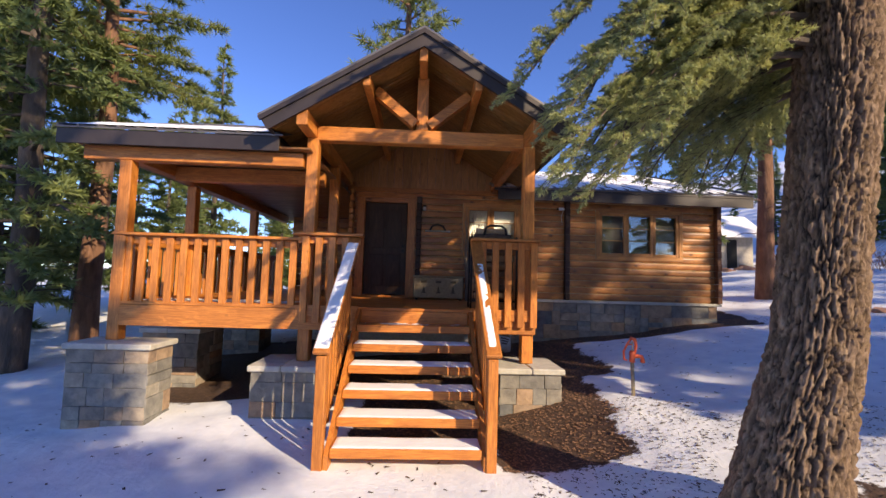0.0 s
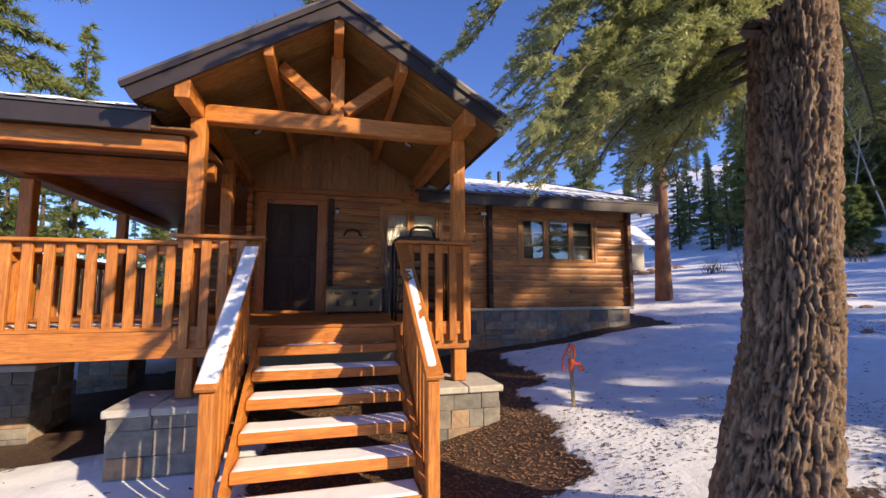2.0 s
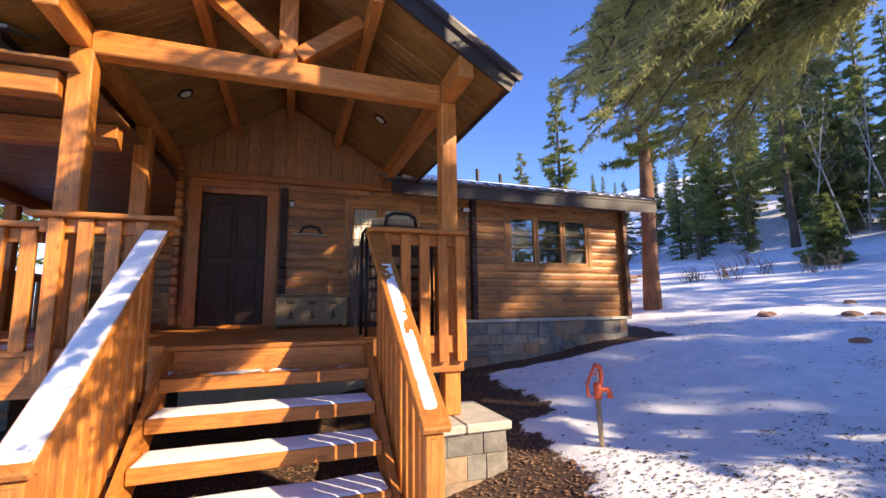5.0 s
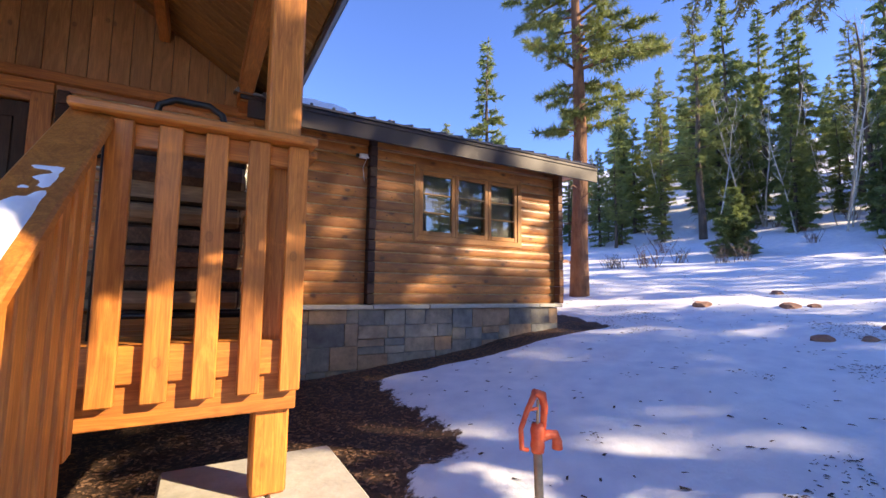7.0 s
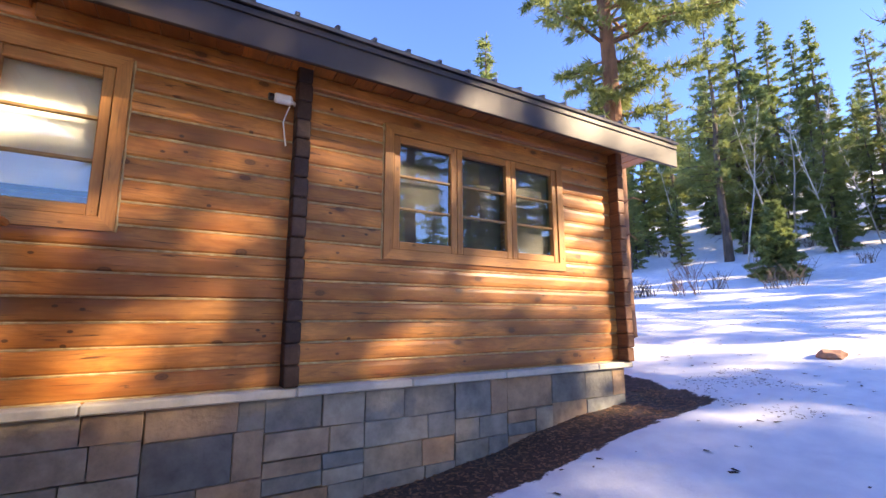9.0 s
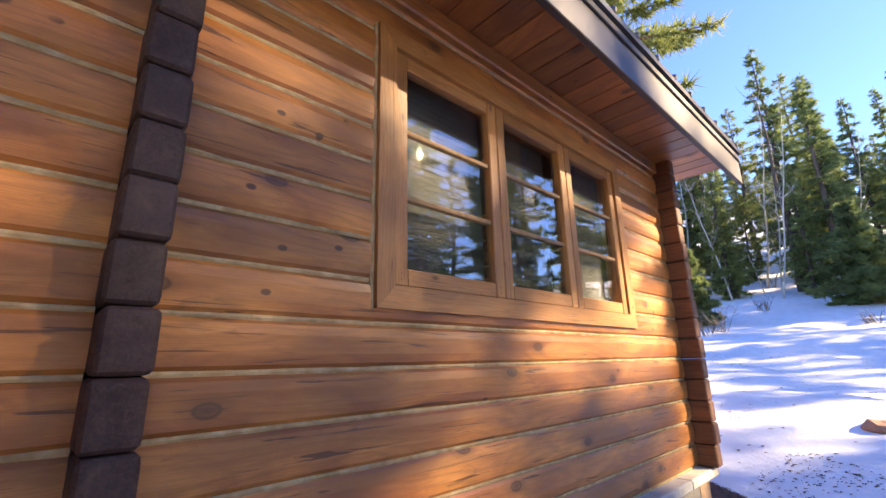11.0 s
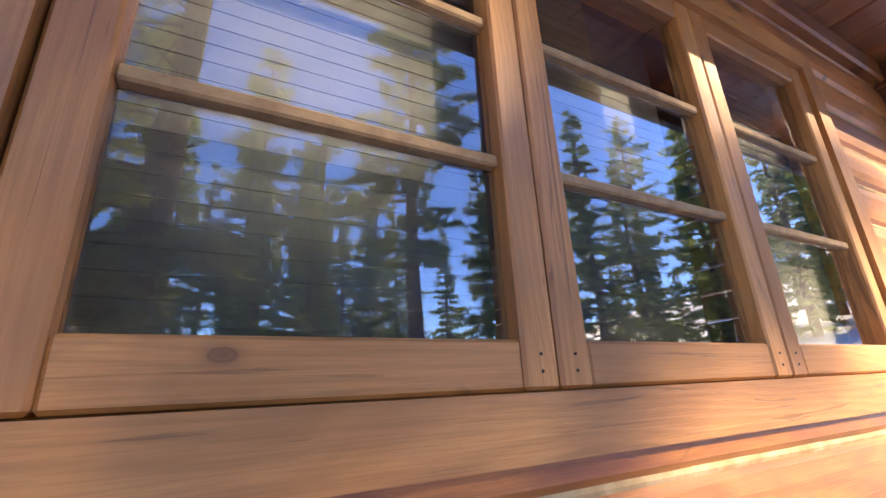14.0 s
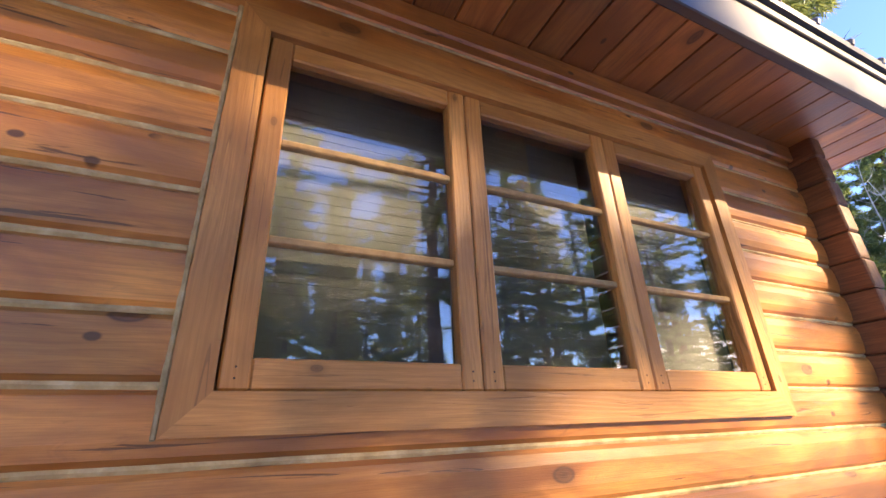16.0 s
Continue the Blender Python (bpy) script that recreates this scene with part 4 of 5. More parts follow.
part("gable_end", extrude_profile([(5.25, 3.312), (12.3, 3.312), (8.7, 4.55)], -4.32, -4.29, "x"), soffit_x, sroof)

wall_rear = thing("wall_rear", (-2.5, 11.6, DECK_Z), "shaded log wall at the back of the side deck", "wall", kind="structure")
for k in range(-4, 14):
    part("log", box(-3.5, -1.51, 11.52, 11.66, DECK_Z - 0.05 + 0.155 * k, DECK_Z + 0.1 + 0.155 * k, 0.012), log_wood, wall_rear)

# ---- door ----
door = thing("door_1", (-0.755, WALL_Y, DECK_Z), "closed dark wooden panel door in a cedar frame", "door", kind="structure")
part("leaf", box(-1.16, -0.36, WALL_Y + 0.03, WALL_Y + 0.075, DECK_Z + 0.05, 3.19, 0.005), door_wood, door)
for z0, z1 in ((1.6, 2.2), (2.32, 3.05)):
    for x0, x1 in ((-1.08, -0.79), (-0.73, -0.46)):
        part("panel", box(x0, x1, WALL_Y + 0.018, WALL_Y + 0.0295, z0, z1, 0.008), door_wood, door)
part("jamb", box(-1.31, -1.165, WALL_Y - 0.03, WALL_Y + 0.08, DECK_Z, 3.28, 0.006), cedar["z"], door)
part("jamb", box(-0.355, -0.2, WALL_Y - 0.03, WALL_Y + 0.08, DECK_Z, 3.28, 0.006), cedar["z"], door)
part("lintel", box(-1.31, -0.2, WALL_Y - 0.035, WALL_Y + 0.08, 3.282, 3.383, 0.006), cedar["x"], door)
part("threshold", box(-1.165, -0.36, WALL_Y - 0.05, WALL_Y + 0.08, DECK_Z, DECK_Z + 0.045, 0.006), cedar["x"], door)
for z in (2.36, 2.27):
    part("door_knob", tube([(-0.42, WALL_Y + 0.03, z), (-0.42, WALL_Y - 0.0, z), (-0.42, WALL_Y - 0.03, z)], [0.03, 0.018, 0.03], 12), black_metal, door)

# ---- trees ----
def needles(anchors, dirs, length, width, count, spread, rng, flat=0.0):
    """Thin triangles fanned round each anchor's direction."""
    n = len(anchors)
    a = np.repeat(anchors, count, 0)
    d = np.repeat(dirs, count, 0) + rng.normal(0, spread, (n * count, 3)) * np.array([1, 1, 1 - flat])
    d /= np.linalg.norm(d, axis=1)[:, None] + 1e-9
    side = np.cross(d, rng.normal(0, 1, d.shape))
    side /= np.linalg.norm(side, axis=1)[:, None] + 1e-9
    L = length * rng.uniform(0.6, 1.25, (len(d), 1))
    v = np.stack([a - side * width, a + side * width, a + d * L], 1).reshape(-1, 3)
    return v, np.arange(len(v)).reshape(-1, 3)


def conifer(name, height, radius, bare, density, seed, mat, bark, trunk_r, droop, tuft, count, spread, label, narrow=1.0, stubs=0, blade=0.12):
    """A conifer at the origin: a tapered trunk with limbs, and a crown of many needle tufts."""
    rng = np.random.default_rng(seed)
    e = thing(name, (0, 0, 0), label, "tree")
    bm = tube([(0.05 * math.sin(k * 1.3), 0.05 * math.cos(k), height * k / 10 - (0.4 if k == 0 else 0)) for k in range(11)], [trunk_r * (1.15 if k == 0 else 1 - 0.095 * k) for k in range(11)], 12)
    for k in range(stubs):
        z, th, r = rng.uniform(0.08, max(bare, 0.12)) * height, rng.uniform(0, 6.28), rng.uniform(0.3, 1.1)
        tube([(0, 0, z), (r * 0.6 * math.cos(th), r * 0.6 * math.sin(th), z + 0.05), (r * math.cos(th), r * math.sin(th), z - 0.12)], [0.018, 0.011, 0.004], 4, bm, False)
    anchors, dirs = [], []
    z = bare * height
    while z < height * 0.985:
        f = (z / height - bare) / (1 - bare)
        reach = radius * (1 - f) ** narrow * rng.uniform(0.65, 1.12) * min(1, 0.45 + f * 4) + 0.12
        for _ in range(int(rng.integers(2, 5))):
            th = rng.uniform(0, 2 * math.pi)
            r = reach * rng.uniform(0.6, 1.1)
            out = np.array([math.cos(th), math.sin(th), 0.0])
            rise = rng.uniform(-0.1, 0.35) - droop * (1 - f)
            tip = out * r + np.array([0, 0, z + r * rise])
            mid = out * r * 0.5 + np.array([0, 0, z + r * rise * 0.4 + 0.05 * r])
            tube([(0, 0, z), tuple(mid), tuple(tip)], [0.014 + 0.02 * r, 0.01 + 0.009 * r, 0.005], 3, bm, False)
            n = max(3, int(r * density))
            for q in rng.uniform(0.22, 1.0, n):
                p = (1 - q) ** 2 * np.array([0, 0, z]) + 2 * q * (1 - q) * mid + q * q * tip
                sidev = np.array([-out[1], out[0], 0]) * rng.choice([-1, 1])
                w = rng.uniform(0, 0.32) * r * (1.05 - q)
                p = p + sidev * w + np.array([0, 0, -0.15 * w])
                anchors.append(p)
                dirs.append(out * 0.8 + sidev * 0.6 * (w > 0.05) + np.array([0, 0, rng.uniform(-0.5, 0.25)]))
        z += height * rng.uniform(0.012, 0.026)
    part("trunk", bm, bark, e, smooth=True)
    v, f = needles(np.array(anchors), np.array(dirs), tuft, tuft * blade, count, spread, rng)
    ob = new("crown", mesh_from("crown", v, f, mat))
    under(ob, e)
    return e


def bare_tree(name, height, seed, bark, r0, label):
    """A leafless tree: a pale leaning stem and thin forking twigs."""
    rng = np.random.default_rng(seed)
    e = thing(name, (0, 0, 0), label, "tree")
    lean = rng.normal(0, 0.09, 2)
    pts = [(lean[0] * z + 0.05 * math.sin(z), lean[1] * z + 0.05 * math.cos(z * 1.3), z) for z in np.linspace(-0.3, height, 10)]
    bm = tube(pts, [r0 * (1 - 0.088 * k) for k in range(10)], 7)
    for k in range(16):
        q = rng.uniform(0.3, 0.97)
        base = Vector(pts[min(9, int(q * 9.99))])
        th, r = rng.uniform(0, 6.28), rng.uniform(0.4, 1.5) * (1.25 - q)
        tip = base + Vector((r * math.cos(th), r * math.sin(th), r * rng.uniform(0.5, 1.3)))
        mid = (base + tip) / 2 + Vector((0, 0, -0.1 * r))
        tube([base, mid, tip], [0.02, 0.012, 0.004], 4, bm, False)
        for j in range(4):
            a = base.lerp(tip, rng.uniform(0.4, 0.95))
            c = a + Vector(rng.normal(0, 0.25, 3)) + Vector((0, 0, 0.25))
            tube([a, c], [0.007, 0.002], 3, bm, False)
    part("trunk", bm, bark, e, smooth=True)
    return e


kinds = {
    "spruce_a": conifer("spruce_tree", 11, 1.9, 0.04, 27, 1, needle_fir, bark_fir, 0.17, 0.25, 0.27, 4, 0.55, "dark green spruce with a narrow pointed crown"),
    "spruce_b": conifer("spruce_tree", 14, 2.2, 0.08, 24, 2, needle_fir, bark_fir, 0.2, 0.35, 0.31, 4, 0.55, "tall spruce with drooping limbs", 1.0, 10),
    "spruce_c": conifer("spruce_tree", 9, 1.6, 0.05, 30, 12, needle_pine, bark_fir, 0.13, 0.2, 0.25, 4, 0.6, "slender yellow-green fir with sparse limbs", 0.9),
    "spruce_d": conifer("spruce_tree", 14, 2.2, 0.1, 44, 2, needle_fir, bark_fir, 0.2, 0.35, 0.17, 6, 0.6, "tall spruce with fine drooping limbs", 1.0, 10),
    "pine_a": conifer("pine_tree", 16, 2.7, 0.33, 13, 3, needle_pine, bark_pine, 0.26, -0.05, 0.3, 8, 0.9, "tall pine with a bare orange trunk and tufted crown", 0.6, 14, 0.07),
    "pine_c": conifer("pine_tree", 15, 2.5, 0.31, 26, 33, needle_pine, bark_pine, 0.25, 0.1, 0.22, 14, 0.95, "tall pine with a reddish bare trunk and full tufted crown", 0.6, 10, 0.07),
    "pine_b": conifer("pine_tree", 13, 2.3, 0.25, 15, 4, needle_pine, bark_fir, 0.21, 0.05, 0.27, 8, 0.9, "pine with open tufted limbs", 0.7, 12, 0.07),
    "young": conifer("young_fir_tree", 2.9, 1.05, 0.03, 55, 5, needle_fir, bark_fir, 0.05, 0.1, 0.15, 9, 0.6, "small dense young fir standing in the snow"),
    "aspen": bare_tree("aspen_tree", 8, 6, bark_aspen, 0.05, "bare pale aspen with thin twigs"),
    "aspen_b": bare_tree("aspen_tree", 10, 8, bark_aspen, 0.062, "bare leaning pale aspen"),
    "snag": bare_tree("dead_tree", 9, 9, bark_fir, 0.14, "bare dead grey tree trunk"),
}
first_use = set()


def plant(kind, x, y, scale=1.0, turn=None, group="", sink=0.1):
    r = random.Random(round(x * 100) * 7919 + round(y * 100))
    t = r.uniform(0, 360) if turn is None else turn
    src = kinds[kind]
    m = pose(x, y, ground_z(x, y) - sink, 0, 0, t)
    if kind in first_use:
        src_scale = tuple(src.scale)
        src.scale = (1, 1, 1)
        ob = copy_thing(src, m)
        src.scale = src_scale
    else:
        first_use.add(kind)
        ob = src
        ob.matrix_basis = m
    ob.scale = (scale, scale, scale * r.uniform(0.93, 1.08))
    return tagged(ob, group=group)


# beside and behind the cabin
plant("pine_c", 8.35, 10.2, 0.82, 40, "trees near the cabin")
plant("spruce_a", 9.6, 15.6, 0.75, 10, "trees near the cabin")
plant("young", 18.45, 12.05, 1.0, 0, "young firs")
plant("spruce_c", 10.2, 19.5, 0.75, None, "trees near the cabin")
plant("spruce_c", 12.5, 20.5, 0.6, None, "trees near the cabin")
plant("spruce_c", 8.0, 22, 0.7, None, "trees near the cabin")
plant("pine_a", -0.9, 17.0, 1.15, 100, "trees near the cabin")
plant("spruce_b", -8.9, 18.5, 0.85, None, "trees near the cabin")
for kind, x, y, s in (("spruce_a", -5.6, 17, 0.55), ("spruce_b", -12, 21, 0.7), ("pine_b", -7.5, 23, 0.7), ("spruce_a", -8.5, 14.5, 0.6), ("spruce_c", -4.2, 19, 0.6), ("spruce_a", -10.5, 16, 0.6),
                      ("spruce_b", -14, 26, 0.8), ("pine_b", -3, 27, 0.7), ("spruce_c", -6.6, 20, 0.7)):
    plant(kind, x, y, s, None, "trees behind the deck")
for k in range(16):
    az = radians(random.uniform(-62, 20))
    dist = random.uniform(30, 55)
    plant(random.choice(["spruce_a", "spruce_c", "pine_b"]), dist * math.sin(az), dist * math.cos(az), random.uniform(0.5, 0.75), None, "trees behind the deck")
# tall trees west of the deck
for kind, x, y, s in (("spruce_d", -7.1, 7.9, 1.15), ("pine_c", -6.9, 9.3, 0.95), ("spruce_d", -8.7, 8.4, 1.0), ("pine_b", -10.2, 10.6, 1.1), ("spruce_d", -9.4, 12.6, 1.0), ("spruce_b", -12.5, 9.5, 1.0), ("spruce_a", -11.5, 12.0, 1.1),
                      ("pine_a", -14, 14, 1.0), ("spruce_b", -15.5, 11, 1.1), ("spruce_a", -18, 15, 1.2), ("spruce_b", -13.5, 17.5, 1.1)):
    plant(kind, x, y, s, None, "tall trees west of the deck")
# the wooded hill
rng = random.Random(11)
for k in range(96):
    az = radians(rng.uniform(36, 58) if k % 3 == 0 else rng.uniform(56, 90))
    dist = rng.uniform(26, 70)
    x, y = dist * math.sin(az), dist * math.cos(az)
    kind = rng.choice(["spruce_a", "spruce_b", "spruce_a", "spruce_c", "spruce_c", "spruce_a", "pine_b", "spruce_c"])
    s = rng.uniform(0.55, 0.95) * (1.0 if az > radians(48) else 0.62)
    plant(kind, x, y, s, rng.uniform(0, 360), "hillside trees")
for k in range(22):
    az = radians(rng.uniform(46, 74))
    dist = rng.uniform(25, 36)
    plant(rng.choice(["aspen", "aspen_b", "aspen"]), dist * math.sin(az), dist * math.cos(az), rng.uniform(0.6, 0.9), rng.uniform(0, 360), "hillside aspens")
for x, y, s, kind in ((25.0, 14.8, 0.64, "spruce_c"), (31.8, 16.7, 0.95, "spruce_b"), (31.5, 14.5, 0.88, "spruce_b"), (33.5, 16.0, 0.85, "spruce_b"), (24.9, 12.2, 0.46, "spruce_c"), (25.0, 19.2, 0.74, "pine_b"), (29.5, 19.4, 0.72, "spruce_b"), (27.0, 16.6, 0.5, "spruce_c"),
                      (26.5, 13.4, 0.42, "spruce_a"), (29, 12.2, 0.55, "spruce_c"), (21.5, 17, 0.42, "spruce_c"), (24.5, 9.5, 0.5, "spruce_a"), (27, 8.5, 0.75, "spruce_b"), (30, 10.4, 0.95, "spruce_b"), (22, 8, 1.3, "young"), (28, 21.5, 0.6, "spruce_c"), (33, 12.6, 0.8, "pine_b")):
    plant(kind, x, y, s, None, "young firs" if s < 0.6 else "hillside trees")
plant("snag", 25.4, 10.0, 1.0, 20, "hillside trees")
# wood south of the cabin, out of view, placed to shade yard and porch
TO = Vector((0.645, -0.764, 0))
AC = Vector((0.764, 0.645, 0))
for u, s, kind, sc in ((6.5, 13, "pine_b", 0.8), (7.8, 16, "pine_a", 0.9), (5.85, 4.6, "pine_c", 0.88), (10.1, 8, "spruce_b", 0.72), (-0.9, 12, "pine_b", 0.95), (-2.4, 14, "spruce_b", 1.0), (-1.2, 8, "spruce_b", 0.9), (0.2, 7, "spruce_a", 0.9), (-3.2, 8.5, "pine_b", 0.85), (0.2, 17, "pine_a", 0.9), (12.8, 15, "spruce_a", 1.0), (14.5, 20, "pine_a", 1.0),
                       (6.95, 15, "spruce_b", 1.0), (5.3, 3.2, "spruce_c", 0.56), (8.3, 21, "spruce_b", 1.25), (10.4, 25, "pine_b", 1.2), (16.5, 17, "spruce_b", 1.0), (18.5, 22, "pine_b", 1.2), (20.5, 18, "spruce_a", 1.2), (0.0, 21, "pine_b", 1.05), (-0.8, 15, "spruce_a", 0.9),
                       (-3.0, 17, "pine_b", 1.0), (-4.5, 20, "spruce_b", 1.0), (-7.0, 23, "pine_a", 1.0), (-10, 19, "spruce_b", 1.0), (-13, 24, "pine_b", 1.1), (24, 22, "spruce_b", 1.1), (28, 20, "pine_a", 1.1)):
    p = TO * s + AC * u
    plant(kind, p.x, p.y, sc, None, "trees south of the cabin")
for kind, x, y, sc in (("pine_a", 5, -12.5, 1.25), ("pine_a", 8.5, -15, 1.3), ("spruce_b", 1.5, -14, 1.3)):
    plant(kind, x, y, sc, None, "trees south of the cabin")
for k in range(9):
    az = radians(rng.uniform(105, 290))
    dist = rng.uniform(32, 55)
    plant(rng.choice(["spruce_a", "spruce_b", "pine_b", "pine_a"]), dist * math.sin(az), dist * math.cos(az), rng.uniform(0.8, 1.2), rng.uniform(0, 360), "trees south of the cabin")

# one more unseen tree, added to shade the snow left of the stairs
plant("spruce_b", 1.95, -2.93, 0.95, 70, "trees south of the cabin")
for k in range(14):
    az = radians(103 + 2.2 * k)
    dist = rng.uniform(24, 40)
    plant(rng.choice(["spruce_a", "spruce_b", "spruce_c", "pine_b"]), 4.5 + dist * math.sin(az), 8.2 + dist * math.cos(az), rng.uniform(0.6, 0.9), rng.uniform(0, 360), "trees south of the cabin")

# ---- the big fir beside the path ----
big = thing("fir_tree", (2.4, 2.8, 0.1), "large fir with furrowed bark and low hanging boughs", "tree", "trees near the cabin")
AXIS = [(-0.2, 2.12, 0.39), (0.215, 2.167, 0.34), (0.5, 2.232, 0.296), (0.77, 2.292, 0.265), (1.1, 2.372, 0.244), (1.45, 2.455, 0.229), (2.02, 2.525, 0.216), (2.52, 2.585, 0.214), (3.1, 2.65, 0.216), (5, 2.76, 0.2), (8, 2.87, 0.15), (12, 2.95, 0.06)]


def trunk_at(z):
    zs = [a[0] for a in AXIS]
    return np.interp(z, zs, [a[1] for a in AXIS]), 2.62, np.interp(z, zs, [a[2] for a in AXIS])


zz = np.concatenate([np.linspace(-0.2, 3.6, 300), np.linspace(3.7, 12, 40)])
SIDES = 210
tv, furrow = [], []
for z in zz:
    cx, cy, r = trunk_at(z)
    for k in range(SIDES):
        t = 2 * math.pi * k / SIDES
        q = Vector((math.cos(t) * 4.0, math.sin(t) * 4.0, z * 2.6))
        w = Vector((noise.noise(q * 1.3), noise.noise(q * 1.3 + Vector((9, 0, 0))), noise.noise(q * 1.3 + Vector((0, 9, 0))))) * 0.8
        dist, _ = noise.voronoi(Vector((q.x * 1.05, q.y * 1.05, q.z * 1.25)) + w + Vector((0.55, -0.5, 0.7)) * noise.noise(q * 3.3), distance_metric="DISTANCE")
        crack = abs(noise.noise(Vector((q.x * 1.7, q.y * 1.7, q.z * 0.75)) + w * 0.7))
        fine = noise.noise(q * 5.5) + 0.6 * noise.noise(q * 11)
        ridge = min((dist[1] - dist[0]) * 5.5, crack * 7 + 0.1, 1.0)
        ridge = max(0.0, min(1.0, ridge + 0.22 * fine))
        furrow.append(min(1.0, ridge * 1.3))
        rr = r + 0.038 * (ridge - 0.72) + 0.012 * fine + 0.02 * noise.noise(q * 0.6)
        tv.append((cx + math.cos(t) * rr, cy + math.sin(t) * rr, z))
ti = np.arange(len(tv)).reshape(len(zz), SIDES)
tf = np.stack([ti[:-1], np.roll(ti[:-1], -1, 1), np.roll(ti[1:], -1, 1), ti[1:]], -1).reshape(-1, 4)
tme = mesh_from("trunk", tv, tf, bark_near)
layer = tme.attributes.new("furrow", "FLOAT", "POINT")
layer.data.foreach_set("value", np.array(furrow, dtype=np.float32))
for p in tme.polygons:
    p.use_smooth = True
under(new("trunk", tme), big)


def boughs(parent, specs, seed, dense=1.0):
    """Drooping boughs: each a limb with flat sprays of twigs, closely set with short needles."""
    rng = np.random.default_rng(seed)
    for az, z0, length, drop, rise in specs:
        wood_bm = bmesh.new()
        cx, cy, r = trunk_at(z0)
        out = np.array([math.cos(az), math.sin(az), 0.0])
        side = np.array([-out[1], out[0], 0.0])
        p0 = np.array([cx, cy, z0]) + out * r * 0.8
        bend = rng.normal(0, 0.12) * length
        limb = [p0 + out * length * q + side * bend * q * q + np.array([0, 0, rise * q - (0.95 * drop + rise) * q ** 2.3]) for q in np.linspace(0, 1, 9)]
        tube([tuple(p) for p in limb], [0.022 * (1.05 - k / 8) + 0.003 for k in range(9)], 6, wood_bm, False)
        anchors, dirs = [], []
        n = int(36 * length * dense)
        for q in np.linspace(0.16, 1.0, n):
            i = min(int(q * 8), 7)
            base = limb[i] + (limb[i + 1] - limb[i]) * (q * 8 - i)
            for sgn in (-1, 1):
                tl = (0.16 + 0.42 * (1.05 - q) * min(1, q * 3)) * length * 0.42 * rng.uniform(0.45, 1.35) + 0.06
                d = out * rng.uniform(0.45, 0.8) + side * sgn * rng.uniform(0.5, 0.9) + np.array([0, 0, rng.uniform(-0.62, 0.12)])
                d /= np.linalg.norm(d)
                tip = base + d * tl + np.array([0, 0, -0.18 * tl])
                tube([tuple(base), tuple(base + d * tl * 0.55), tuple(tip)], [0.004, 0.003, 0.0015], 3, wood_bm, False)
                m = max(5, int(tl / 0.013))
                for s in np.linspace(0.08, 1, m):
                    anchors.append(base + (tip - base) * s)
                    dirs.append(d)
                    if rng.random() < 0.22:
                        d2 = d * 0.7 + np.cross(d, [0, 0, 1]) * rng.choice([-1, 1]) * 0.7 + np.array([0, 0, rng.uniform(-0.35, 0.1)])
                        b2 = base + (tip - base) * s
                        l2 = tl * 0.35 * (1.15 - s)
                        for s2 in np.linspace(0.1, 1, max(3, int(l2 / 0.012))):
                            anchors.append(b2 + d2 * l2 * s2)
                            dirs.append(d2)
        ob = part("bough", wood_bm, bark_fir, parent)
        v, f = needles(np.array(anchors), np.array(dirs), 0.03, 0.0036, 5, 0.85, rng)
        under(new("foliage", mesh_from("foliage", v, f, needle_near)), ob)


R = random.Random(5)
specs = []
for az, z0, ln, dr, ri in ((178, 3.55, 1.75, 1.25, 0.1), (196, 3.8, 1.8, 1.2, 0.1), (160, 3.75, 1.5, 1.25, 0.1), (186, 4.3, 1.95, 1.35, 0.2), (181, 3.7, 1.3, 1.3, 0.1), (168, 3.75, 1.2, 1.25, 0.1), (192, 3.9, 1.5, 1.45, 0.1), (155, 3.9, 1.2, 1.2, 0.1), (175, 4.2, 1.65, 1.6, 0.2), (168, 4.6, 1.6, 0.9, 0.25), (210, 4.2, 1.6, 0.8, 0.2), (145, 4.0, 1.3, 0.9, 0.1), (130, 3.7, 1.2, 0.6, 0.1),
                           (174, 3.3, 1.5, 0.95, 0.05), (190, 3.35, 1.35, 0.85, 0.0), (164, 3.4, 1.35, 1.0, 0.0), (183, 4.0, 1.7, 1.2, 0.1), (150, 3.5, 1.15, 0.8, 0.0), (172, 5.2, 1.9, 1.1, 0.3), (205, 3.6, 1.3, 0.9, 0.0), (112, 3.75, 1.35, 0.55, 0.1), (96, 4.0, 1.7, 0.7, 0.2), (80, 3.9, 1.6, 0.7, 0.1), (62, 4.1, 1.7, 0.8, 0.1), (104, 4.6, 1.8, 0.8, 0.3), (45, 4.2, 1.9, 0.9, 0.1), (20, 4.0, 1.8, 0.9, 0.1), (230, 5.2, 1.4, 0.5, 0.2), (152, 5.0, 1.4, 0.7, 0.3), (200, 5.0, 1.8, 0.9, 0.3)):
    specs.append((radians(az), z0, ln, dr, ri))
for az, z0, ln, dr, ri in ((118, 3.35, 1.6, 0.75, 0.1), (108, 3.6, 2.0, 0.8, 0.1), (98, 3.3, 1.7, 0.7, 0.1), (90, 3.55, 1.9, 0.9, 0.1), (124, 3.7, 1.7, 0.8, 0.1), (82, 3.3, 1.5, 0.7, 0.05), (113, 3.9, 2.2, 0.9, 0.15), (102, 3.15, 1.25, 0.5, 0.05), (72, 3.5, 1.7, 0.9, 0.1)):
    specs.append((radians(az), z0, 0.76 * ln, 0.85 * dr, ri))
boughs(big, specs, 3, 0.85)
boughs(big, [(radians(R.uniform(120, 245)), R.uniform(5.2, 8.5), R.uniform(1.3, 2.1), 0.6, 0.2) for k in range(14)], 4, 0.35)

